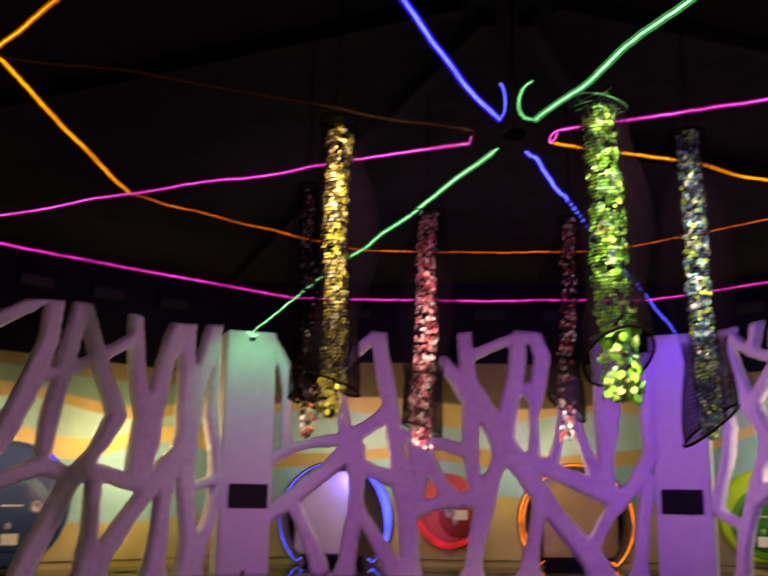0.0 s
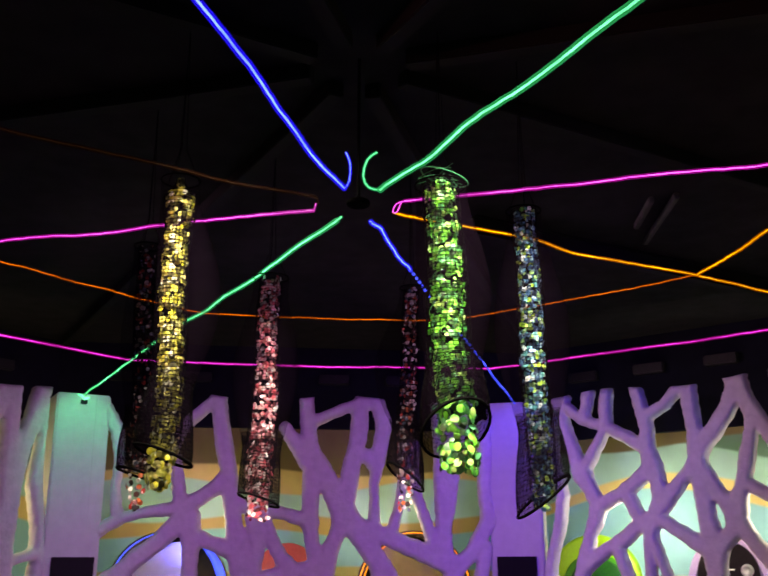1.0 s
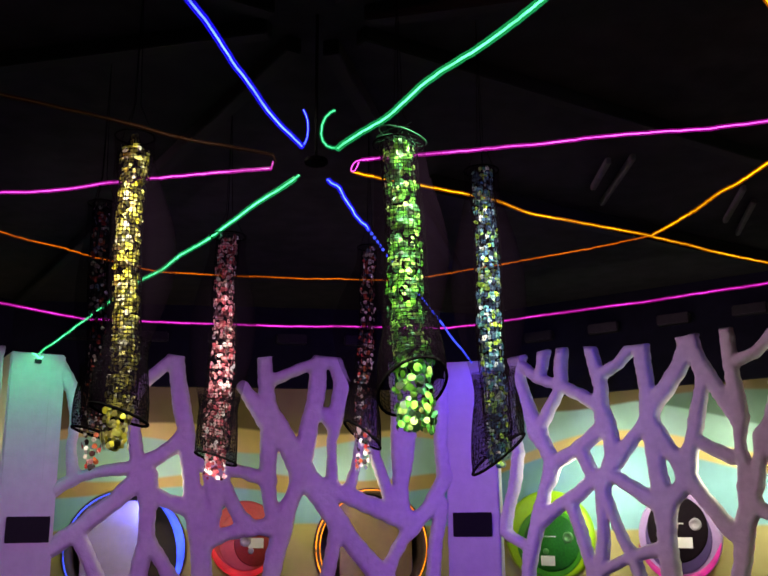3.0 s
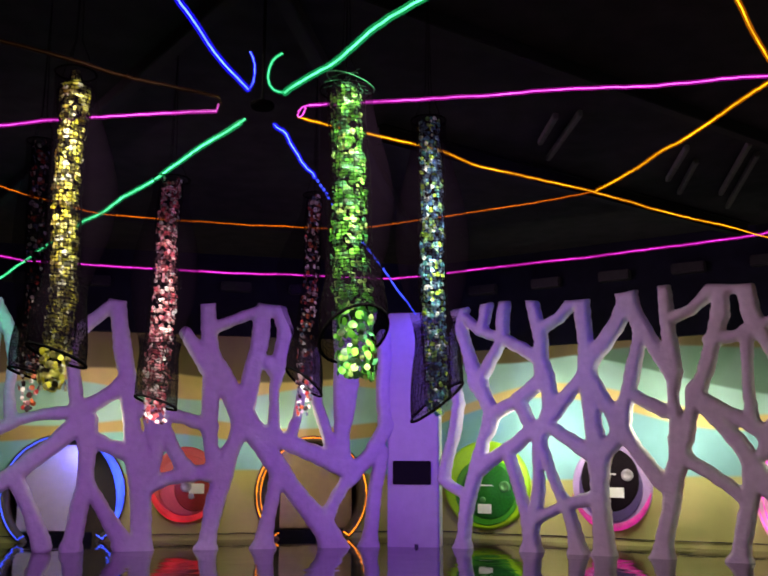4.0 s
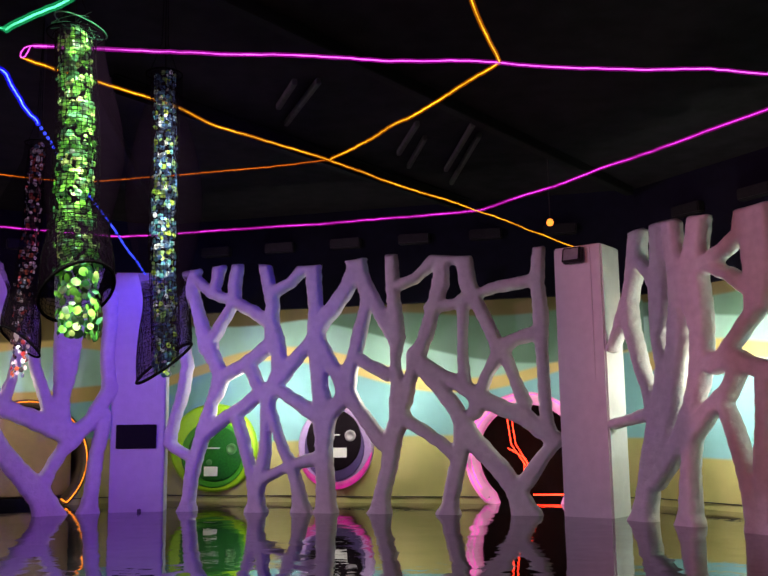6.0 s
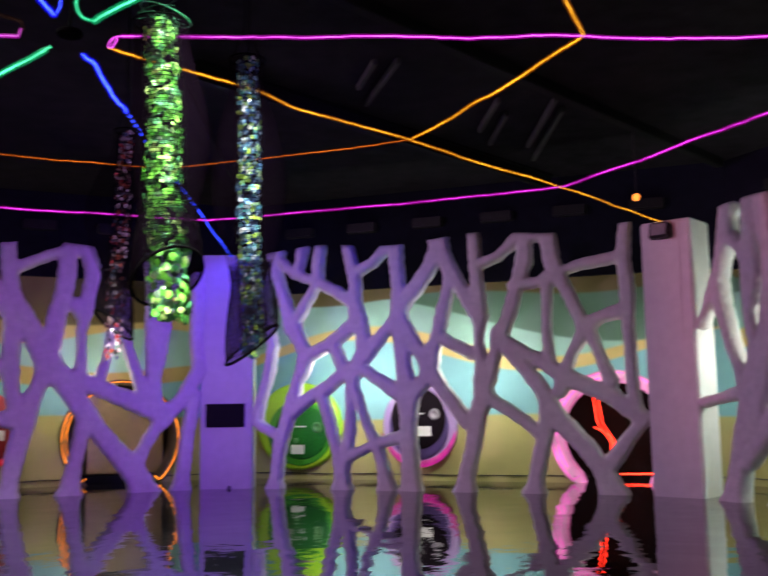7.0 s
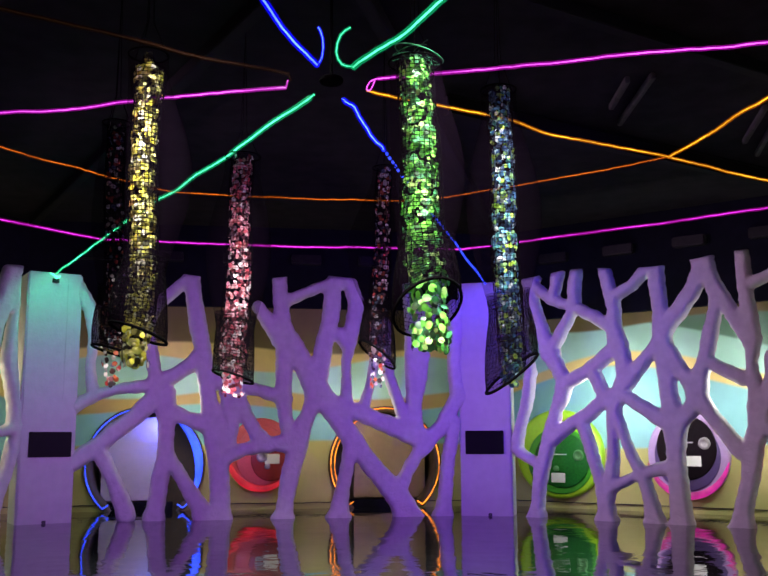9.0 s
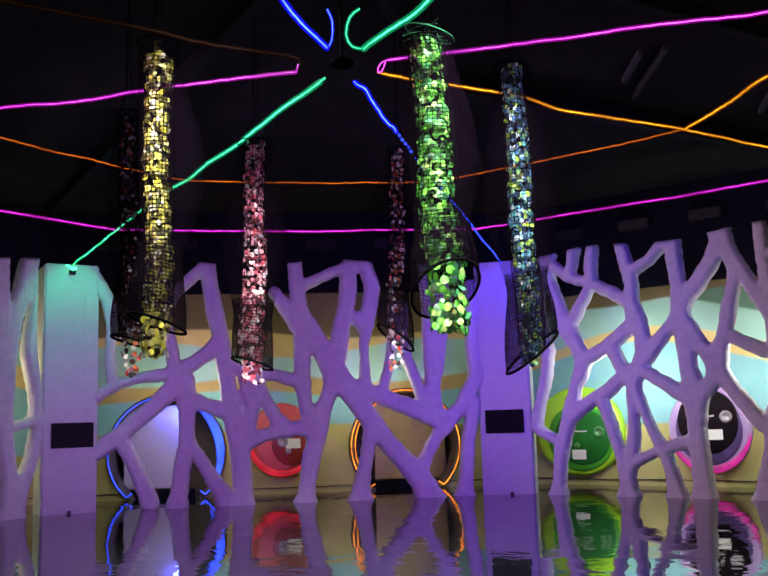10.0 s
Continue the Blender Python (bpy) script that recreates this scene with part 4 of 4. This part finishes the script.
def sequins(axis, width, seed, count, size, bands, big):
    """Small round discs strung in a loose column: axis gives the middle, width the radius, bands how many tiers; past big they hang free and larger."""
    rng = random.Random(seed)
    verts, faces = [], []
    for i in range(count):
        s = (i + rng.random()) / count
        free = s > big
        if free and rng.random() < 0.3:
            continue
        if not free and math.sin(2 * math.pi * bands * s + seed + 0.6 * math.sin(9 * s)) < -0.72 and rng.random() < 0.75:
            continue
        a = rng.uniform(0, 2 * math.pi)
        r = width(s) * (0.45 + 0.55 * math.sqrt(rng.random())) * (1.06 if free else 1.0)
        out = Vector((math.cos(a), math.sin(a), 0))
        n = (out + Vector((rng.gauss(0, 0.30), rng.gauss(0, 0.30), rng.gauss(0, 0.22)))).normalized()
        t1 = n.orthogonal().normalized()
        t2 = n.cross(t1)
        rad = size * rng.uniform(0.65, 1.15) * (1.15 if free else 1.0)
        k = len(verts)
        p = axis(s) + out * r
        verts.append(p + n * rad * 0.10)
        verts += [p + (t1 * math.cos(q * math.pi / 5) + t2 * math.sin(q * math.pi / 5)) * rad for q in range(10)]
        verts.append(p - n * rad * 0.10)
        for q in range(10):
            faces.append((k, k + 1 + q, k + 1 + (q + 1) % 10))
            faces.append((k + 11, k + 1 + (q + 1) % 10, k + 1 + q))
    return verts, faces


def dip(s, a, wave, phase):
    return wave * math.cos(a - phase) * max(0.0, (s - 0.66) / 0.34)


def net(profile, axis, around, rings, cord, start=0.0, stop=1.0, wave=0.0, phase=0.0):
    """Cords of a coarse net over a round sleeve; profile gives the radius along it."""
    verts, faces = [], []

    def at(s, a):
        c = axis(s)
        r = profile(s)
        return c + Vector((math.cos(a) * r, math.sin(a) * r, dip(s, a, wave, phase)))

    def add(pts, closed):
        v, f = tube(pts, cord, 3, closed)
        k = len(verts)
        verts.extend(v)
        faces.extend(tuple(k + q for q in g) for g in f)

    for i in range(around):
        a = 2 * math.pi * i / around
        add([at(start + (stop - start) * j / 26, a + 0.05 * math.sin(j * 0.9)) for j in range(27)], False)
    for j in range(rings + 1):
        s = start + (stop - start) * j / rings
        add([at(s, 2 * math.pi * k / 14) for k in range(14)], True)
    return verts, faces


def sleeve(profile, axis, wave, phase, start=0.0):
    verts, faces = [], []
    n, m = 30, 24
    for j in range(n + 1):
        s = start + (1 - start) * j / n
        for i in range(m):
            a = 2 * math.pi * i / m
            verts.append(axis(s) + Vector((math.cos(a) * profile(s), math.sin(a) * profile(s), dip(s, a, wave, phase))))
    for j in range(n):
        for i in range(m):
            k = (i + 1) % m
            faces.append((j * m + i, j * m + k, (j + 1) * m + k, (j + 1) * m + i))
    return verts, faces


def sequin_tube(seed, at, foot, tip, width, belly, hoop, tilt, phase, colours, label, count, size, net_len, cord=0.0019, form=((0, 1), (1, 1)), bend=0.012, drift=0.0, bands=16):
    """A net sleeve round a sequin column, in a wide tulle bottle that ends in a hoop. foot and tip: heights of the hoop and the last sequins; drift: how far the bottle hangs beside its column."""
    x, y, lean_x, lean_y, top = at
    base = tagged(new("sequin_tube"), label, "hanging ornament", "hanging sequin tubes")
    base.matrix_basis = pose(x, y, 0)
    head, low = Vector((0, 0, top)), Vector((lean_x, lean_y, foot))
    reach = (top - tip) / (top - foot)

    def core(s):
        return head.lerp(low, s) + Vector((bend * math.sin(9 * s + seed), bend * math.cos(7 * s + seed), 0)) * min(1, 5 * s)

    def axis(s):
        return head.lerp(low, s) + Vector((drift * math.sin(math.pi * min(1, s * 1.1)) ** 2, 0, 0))

    girth = lambda s: width * along_form(form, s)
    v, f = sequins(lambda s: core(s * reach), lambda s: girth(s), seed, count, size, bands, min(0.99, net_len / reach))
    ob = put("sequin_column", mesh_of("sequins", v, f, sequin_material("sequins", colours)), base)
    tagged(ob, kind="stuff")
    v, f = net(lambda s: girth(s / reach) * 1.12 + 0.004, core, 24, int((top - foot) * net_len / 0.027), cord, 0.0, net_len)
    put("net_sleeve", mesh_of("net", v, f, NET), base, label="fine black cord net")

    def bottle(s):
        neck = width * 1.45
        swell = math.sin(min(1, max(0, (s - 0.08) / 0.72)) * math.pi) ** 1.3 * (belly - neck)
        flare = math.sin(max(0, (s - 0.76) / 0.24) * 1.9) / math.sin(1.9) * (hoop - neck)
        return neck + swell + flare

    v, f = sleeve(bottle, axis, tilt, phase)
    put("tulle_bottle", mesh_of("tulle", v, f, TULLE, True), base, label="sheer black tulle sleeve")
    v, f = sleeve(lambda s: bottle(s) - 0.004, axis, tilt, phase, 0.72)
    put("tulle_cup", mesh_of("cup", v, f, DOUBLE_TULLE, True), base, label="doubled black tulle near the hoop")
    v, f = net(bottle, axis, 36, 20, 0.0020, 0.74, 1.0, tilt, phase)
    put("skirt_net", mesh_of("skirt", v, f, NET), base, label="black net skirt above the hoop")
    for s, name in ((0.0, "top_hoop"), (1.0, "bottom_hoop")):
        c, r = axis(s), bottle(s)
        ring = [c + Vector((math.cos(a) * r, math.sin(a) * r, dip(s, a, tilt, phase))) for a in (2 * math.pi * k / 28 for k in range(28))]
        put(name, mesh_of("hoop", *tube(ring, 0.011 if s else 0.006, 6, True), NET), base)
    cords = [(math.cos(a) * width * 1.45, math.sin(a) * width * 1.45) for a in (0.3, 2.4, 4.5)]
    for cx, cy in cords:
        put("cord", mesh_of("cord", *tube([(cx, cy, top), (cx * 0.2, cy * 0.2, top + 0.25), (0, 0, WALL_H)], 0.003, 4), NET), base)
    return base


# palest and darkest entries also put glints and shaded gaps into the colours
YELLOW = [(0.80, 0.76, 0.30), (0.92, 0.90, 0.22), (0.16, 0.14, 0.03), (0.70, 0.64, 0.06), (0.95, 0.95, 0.8), (0.10, 0.09, 0.03), (0.5, 0.46, 0.06), (0.9, 0.82, 0.3), (0.06, 0.06, 0.03), (0.85, 0.8, 0.15)]
RED = [(0.55, 0.05, 0.05), (0.10, 0.02, 0.03), (0.95, 0.9, 0.9), (0.12, 0.16, 0.26), (0.5, 0.10, 0.04), (0.06, 0.02, 0.02), (0.9, 0.75, 0.75), (0.03, 0.02, 0.03)]
PINK = [(1.0, 0.40, 0.50), (0.90, 0.14, 0.20), (0.95, 0.75, 0.76), (0.95, 0.55, 0.58), (0.14, 0.02, 0.03), (0.95, 0.95, 0.95), (0.5, 0.06, 0.10), (0.95, 0.42, 0.45), (0.07, 0.02, 0.03), (0.3, 0.04, 0.06)]
GREEN = [(0.08, 0.46, 0.05), (0.17, 0.70, 0.07), (0.02, 0.10, 0.02), (0.10, 0.42, 0.04), (0.25, 0.76, 0.11), (0.02, 0.16, 0.04), (0.50, 0.85, 0.25), (0.015, 0.06, 0.02), (0.06, 0.30, 0.12), (0.04, 0.22, 0.03)]
BLUE = [(0.10, 0.30, 0.62), (0.03, 0.07, 0.16), (0.35, 0.62, 0.75), (0.05, 0.14, 0.30), (0.55, 0.88, 0.12), (0.85, 0.95, 0.95), (0.02, 0.04, 0.09), (0.10, 0.42, 0.45), (0.04, 0.10, 0.22), (0.3, 0.6, 0.2)]
KNOTTED = ((0, 0.22), (0.03, 0.35), (0.05, 1.1), (0.12, 1.1), (0.165, 0.8), (0.2, 0.92), (0.45, 0.95), (0.6, 0.9), (0.75, 1.0), (1, 0.95))
FLARED = ((0, 0.88), (0.25, 0.92), (0.5, 1.04), (0.8, 1.1), (1, 1.0))
FORKED = ((0, 0.8), (0.3, 0.86), (0.55, 1.0), (0.8, 1.06), (1, 0.8))
sequin_tube(1, (-1.32, -0.28, 0.00, 0.0, 3.95), 1.98, 1.76, 0.096, 0.23, 0.19, -0.07, 0.3, YELLOW, "long hanging tube of yellow sequins in black net", 1500, 0.0215, 0.965, 0.0027, KNOTTED, 0.012, 0.10, 15)
sequin_tube(2, (-1.70, 1.09, 0.05, 0.0, 3.90), 1.98, 1.68, 0.080, 0.19, 0.17, -0.05, 0.3, RED, "dark red sequin tube in black tulle", 400, 0.018, 0.95, form=FORKED)
sequin_tube(3, (-0.64, 1.88, -0.05, 0.0, 3.90), 1.83, 1.66, 0.115, 0.30, 0.185, -0.06, 0.3, PINK, "hanging tube of pink and red sequins in black net", 1250, 0.0205, 0.97, form=FORKED, bands=12)
sequin_tube(4, (0.74, 2.06, -0.08, 0.0, 3.90), 2.06, 1.74, 0.082, 0.28, 0.17, -0.13, 0.2, RED, "slim dark red and white sequin tube in black tulle", 520, 0.019, 0.95, form=FORKED, drift=-0.05)
green_tube = sequin_tube(5, (0.55, -0.49, 0.07, 0.0, 3.92), 2.16, 1.86, 0.130, 0.26, 0.235, 0.17, -1.35, GREEN, "wide hanging tube of green sequins with open hoop", 1250, 0.0240, 0.86, 0.0026, FLARED, 0.012, 0.05, 9)
sequin_tube(6, (1.27, -0.12, 0.05, 0.0, 3.90), 1.74, 1.66, 0.092, 0.28, 0.19, 0.15, 0.1, BLUE, "hanging tube of blue and green sequins in black net", 1300, 0.0200, 0.97, form=((0, 0.9), (0.5, 1.0), (1, 0.9)), bands=14)


def loose_hoop(base, width, top, seed):
    """A tilted wire hoop with stray threads on top of a tube."""
    rng = random.Random(seed)
    ring = [(math.cos(q) * width * 1.45 + 0.03, math.sin(q) * width * 1.45, top + 0.07 - 0.06 * math.cos(q + 0.4)) for q in (2 * math.pi * i / 36 for i in range(36))]
    put("open_hoop", mesh_of("hoop", *tube(ring, 0.005, 6, True), GREEN_CAST_THREAD), base, label="tilted dark wire hoop with green light in its colour")
    for i in range(9):
        q = rng.uniform(0, 2 * math.pi)
        p, r = Vector((math.cos(q) * width * 1.4, math.sin(q) * width * 1.4, top + rng.uniform(-0.06, 0.1))), q + rng.uniform(1.2, 3.6)
        o = Vector((math.cos(r) * width * 1.3 - 0.02, math.sin(r) * width * 1.3, top + rng.uniform(-0.05, 0.16)))
        mid = (p + o) / 2 + Vector((rng.uniform(-0.06, 0.06), rng.uniform(-0.06, 0.06), rng.uniform(0.02, 0.12)))
        pts = [p.lerp(mid, e / 7).lerp(mid.lerp(o, e / 7), e / 7) for e in range(8)]
        put("thread", mesh_of("thread", *tube(pts, 0.0028, 4), GREEN_CAST_THREAD), base)


# dark thread; green light from the nearby strip is put into its colour
GREEN_CAST_THREAD = material("thread_painted_green_light", (0.015, 0.13, 0.06), 0.5, vary=0.2)
loose_hoop(green_tube, 0.118, 3.92, 11)

# ---- round portals in the wall ----
TUNNEL = material("tunnel_paint", (0.10, 0.07, 0.05), 0.6, vary=0.2, scale=4)
MAUVE_DOOR = material("pale_panel", (0.52, 0.43, 0.64), 0.5, vary=0.08, scale=3)
TAN_DOOR = material("tan_panel", (0.36, 0.25, 0.14), 0.5, vary=0.12, scale=3)
# collar is no lamp; emission and tint carry the pink light on it
PAINTED_PINK_LIGHT = glow("pink_light_on_collar", (0.95, 0.22, 0.62), 0.5, uneven=0.7)
PAINTED_PINK_LIGHT.node_tree.nodes["Principled BSDF"].inputs["Base Color"].default_value = (0.50, 0.34, 0.42, 1)
DARK_TUNNEL = material("dark_tunnel_paint", (0.014, 0.009, 0.008), 0.8, vary=0.3, scale=4, spec=0.1)


def crescent(rx, rz, arc, width, y, turn=0.0):
    """A flat-backed band along an arc of an ellipse, thickest in the middle; angles in degrees."""
    v, f, n = [], [], 28
    for i in range(n + 1):
        s = i / n
        q = radians(arc[0] + (arc[1] - arc[0]) * s)
        w = width * math.sin(math.pi * s) ** 0.6 + 0.004
        for k, d in ((1.0, 0.0), (1.0, -0.02), (1 - 0.5 * w / rx, -0.03), (1 - w / rx, -0.02), (1 - w / rx, 0.0)):
            v.append((rx * k * math.cos(q), y + d, rz * k * math.sin(q)))
    for i in range(n):
        for k in range(4):
            f.append((i * 5 + k, i * 5 + k + 1, i * 5 + k + 6, i * 5 + k + 5))
    return v, f


def portal(a, u, led, rim_mat, door, facing, label, band=None):
    base = tagged(new("portal"), label, "portal", "round portals")
    base.matrix_basis = bay_pose(a, WALL, u, 0)
    ang = arch_angles(48)

    def arc_sheet(name, r0, y0, r1, y1, mat, lab=""):
        n = len(ang)
        v = [(r0 * math.cos(q), y0, HOLE_Z + r0 * math.sin(q)) for q in ang] + [(r1 * math.cos(q), y1, HOLE_Z + r1 * math.sin(q)) for q in ang]
        return put(name, mesh_of(name, v, [(i, i + 1, n + i + 1, n + i) for i in range(n - 1)], mat, True), base, label=lab)

    # bevelled collar, then a short tunnel
    n = len(ang)
    prof = ((1.06, -0.004), (1.06, -0.05), (1.0, -0.06), (0.955, -0.02), (0.945, 0.24)) if door else ((1.06, -0.004), (1.06, -0.05), (1.02, -0.06), (0.87, 0.02), (0.85, 0.30), (0.945, 0.30))
    inner = TUNNEL if door else DARK_TUNNEL
    v = []
    for r, y in prof:
        ring = [(r * math.cos(q), y, max(0.0, HOLE_Z + r * math.sin(q))) for q in ang]
        v += [(ring[0][0], y, 0.0), *ring[1:-1], (ring[-1][0], y, 0.0)]
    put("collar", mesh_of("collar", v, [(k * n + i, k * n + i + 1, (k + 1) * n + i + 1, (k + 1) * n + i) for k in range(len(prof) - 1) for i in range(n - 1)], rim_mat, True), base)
    arc_sheet("jamb", 0.945, 0.24, 0.96, 0.62, inner)
    arc_sheet("tunnel", 0.96, 0.62, 1.02, 1.45, inner)
    v = [(1.02 * math.cos(q), 1.45, HOLE_Z + 1.02 * math.sin(q)) for q in ang]
    put("tunnel_end", mesh_of("end", v, [tuple(range(n))], inner), base)
    pts = [(1.02 * math.cos(q), -0.068, HOLE_Z + 1.02 * math.sin(q)) for q in ang if HOLE_Z + 1.02 * math.sin(q) > 0.03]
    hook = [pts[0], *pts, pts[-1]]
    hook[0] = (pts[0][0] - 0.10, -0.068, 0.12)
    hook[-1] = (pts[-1][0] + 0.10, -0.068, 0.12)
    put("led_ring", mesh_of("led", *tube(hook, 0.009 if door else 0.006, 8), led, True), base, label="glowing light strip round the rim")
    if band:
        # emissive crescent stands for the ring's blue glow on the collar
        v, f = crescent(1.015, 1.015, band, 0.13, -0.062)
        put("collar_glow_band", mesh_of("band", v, f, led, True), base, m=pose(0, 0, HOLE_Z), label="blue glow on the collar given as a bright band")
    lip = [(0.945 * math.cos(q), -0.03, HOLE_Z + 0.945 * math.sin(q)) for q in ang if HOLE_Z + 0.945 * math.sin(q) > 0.22 and math.cos(q) * facing > 0.15]
    put("inner_led", mesh_of("led", *tube(lip, 0.008, 6), led, True), base, label="thin glowing strip inside the rim")
    if door:
        x0, x1, z1, mat = door
        panel = part("door_panel", box(x0, x1, 0.40, 0.45, 0.16, z1, 0.01), mat, base)
        part("sill", box(x0 - 0.12, x1 + 0.12, 0.30, 0.52, 0.0, 0.13, 0.01), BLACK, base)
        part("door_rail", box(x0, x1, 0.38, 0.40, 1.2, 1.23, 0.004), mat, panel)
        part("latch", box((x0 + x1) / 2 - 0.02, (x0 + x1) / 2 + 0.02, 0.34, 0.40, 1.50, 1.57, 0.008), GREY_METAL, panel)
    return base


portal(0, -2.235, THIN["portal"], TUNNEL, (-0.80, 0.365, 1.66, MAUVE_DOOR), 1, "round portal rimmed in blue light with pale panel", (-32, 62))
portal(0, 2.125, glow("amber_ring", (1.0, 0.25, 0.02), 2.0, uneven=0.5), TUNNEL, (-0.525, 0.84, 1.66, TAN_DOOR), -1, "round portal rimmed in amber light with tan panel")
red_portal = portal(45, 2.44, glow("pink_ring", (1.0, 0.05, 0.6), 1.8, uneven=0.6), PAINTED_PINK_LIGHT, None, -1, "round dark portal with pink rim and red light lines")
for pts in ([(-0.46, 1.60), (-0.38, 0.97), (-0.05, 0.47)], [(-0.38, 1.58), (-0.30, 0.97), (0.0, 0.47)], [(-0.44, 0.90), (-0.16, 0.74), (-0.17, 0.50)], [(-0.38, 0.88), (-0.14, 0.72), (-0.05, 0.46)], [(-0.02, 0.09), (0.95, 0.10)]):
    put("light_line", mesh_of("line", *tube([(x, 0.9, z) for x, z in pts], 0.010 if pts[0][1] > 0.5 else 0.016, 6), LED["red"], True), red_portal, label="red neon line")
# unseen point lamp, added to throw more blue on the panel inside the ring
lamp("portal_blue_fill", "POINT", bay_pose(0, WALL + 0.22, -2.0, 1.5), 24, (0.06, 0.10, 1.0), 0.12)

# ---- oval pods on the wall ----
def pod(a, u, z, rx, rz, ring_mat, mid_mat, dish_mat, mid_at, dish_at, led, arc, label, dial_mat=None, card=(-0.08, -0.40), dial=None):
    """Three stacked rounded discs, each set off from the one below, with a dial, a knob and a card."""
    base = tagged(new("wall_pod"), label, "pod", "oval wall pods")
    base.matrix_basis = bay_pose(a, WALL, u, z)
    sq = rz / rx
    v, f = lathe([(rx, 0.0), (rx, -0.07), (rx * 0.97, -0.11), (rx * 0.92, -0.125), (rx * 0.6, -0.105), (0.0, -0.10)], 56, squash=sq)
    put("rim", mesh_of("rim", v, f, ring_mat, True), base)
    k, ox, oz = mid_at
    v, f = lathe([(rx * k, -0.10), (rx * k, -0.135), (rx * (k - 0.03), -0.145), (0.0, -0.14)], 48, squash=sq)
    put("middle_disc", mesh_of("disc", v, f, mid_mat, True), base, m=pose(rx * ox, 0, rz * oz))
    k, ox, oz = dish_at
    v, f = lathe([(rx * k, -0.13), (rx * k, -0.155), (rx * (k - 0.03), -0.165), (0.0, -0.16)], 48, squash=sq)
    panel = put("panel", mesh_of("panel", v, f, dish_mat, True), base, m=pose(rx * ox, 0, rz * oz), label="dark swirled oval panel")
    v, f = lathe([(0.10, -0.15), (0.10, -0.185), (0.085, -0.20), (0.05, -0.195), (0.045, -0.18), (0.0, -0.18)], 24)
    put("dial", mesh_of("dial", v, f, dial_mat or GREY_METAL, True), panel, m=pose(rx * dial[0], 0, rz * dial[1]) if dial else pose(rx * 0.62 * k, 0, rz * 0.10), label="round dial")
    v, f = lathe([(0.055, -0.15), (0.055, -0.18), (0.03, -0.19), (0.0, -0.19)], 20)
    put("knob", mesh_of("knob", v, f, dial_mat or GREY_METAL, True), panel, m=pose(-rx * 0.12, 0, -rz * 0.20))
    part("lettering", box(-0.17, 0.17, -0.172, -0.167, -0.011, 0.011), PAPER, panel, "thin pale line of script", m=pose(-rx * 0.08, 0, rz * 0.12))
    part("card", box(-0.135, 0.135, -0.182, -0.170, -0.085, 0.085, 0.004), PAPER, panel, "blank white card", m=pose(rx * card[0], 0, rz * card[1]))
    if led:
        # bright crescent; on lilac and coral pods it stands for glow on the rim
        v, f = crescent(rx * 1.01, rz * 1.01, arc, 0.11, -0.115)
        put("glow_arc", mesh_of("led", v, f, led, True), base, label="soft glow along the rim, shaped as a band")
    return base


LIME = material("lime_gloss", (0.42, 0.80, 0.03), 0.35, vary=0.08)
DEEP_GREEN = material("deep_green_gloss", (0.012, 0.15, 0.02), 0.4, vary=0.35, scale=8, spec=0.3)
LILAC = material("lilac_gloss", (0.42, 0.28, 0.58), 0.35, vary=0.08)
NEAR_BLACK = material("plum_gloss", (0.010, 0.006, 0.010), 0.6, vary=0.2, spec=0.05)
CORAL = material("coral_gloss", (0.62, 0.10, 0.12), 0.35, vary=0.08)
WINE = material("wine_gloss", (0.30, 0.03, 0.03), 0.3, vary=0.15)
NAVY = material("navy_gloss", (0.02, 0.05, 0.16), 0.35, vary=0.15)
MID_GREEN = material("mid_green_gloss", (0.06, 0.38, 0.03), 0.35, vary=0.1)
VIOLET = material("violet_gloss", (0.10, 0.06, 0.20), 0.35, vary=0.1)
TEAL = material("teal_gloss", (0.02, 0.10, 0.20), 0.35, vary=0.15)
JADE = material("jade_metal", (0.10, 0.30, 0.10), 0.4, metal=0.3)
STEEL = material("pale_steel", (0.35, 0.33, 0.36), 0.4, metal=0.4)
pod(45, -3.28, 0.97, 0.86, 0.80, LIME, MID_GREEN, DEEP_GREEN, (0.75, 0.05, -0.15), (0.63, 0.10, -0.13), None, None, "lime green oval pod with dark green control panel", JADE)
pod(45, -0.92, 0.97, 0.69, 0.73, LILAC, VIOLET, NEAR_BLACK, (0.80, 0.0, -0.02), (0.73, 0.0, 0.16), glow("pink_rim_glow", (1.0, 0.04, 0.50), 0.55, uneven=0.6), (190, 352), "lilac oval pod with black panel and pink glow", STEEL, (0.16, -0.30))
pod(0, -0.17, 0.98, 0.62, 0.66, CORAL, CORAL, WINE, (0.80, 0.05, -0.03), (0.60, 0.30, -0.12), glow("red_rim_glow", (1.0, 0.03, 0.06), 0.45, uneven=0.4), (170, 330), "coral red oval pod with dark red panel", STEEL, (0.02, 0.0), (-0.28, 0.06))
pod(-45, 0.55, 1.02, 1.04, 0.98, NAVY, TEAL, NAVY, (0.62, 0.05, -0.12), (0.46, 0.12, -0.14), glow("blue_arc", (0.01, 0.03, 1.0), 1.6, uneven=0.4), (18, 72), "navy blue oval pod with blue light arc", STEEL)
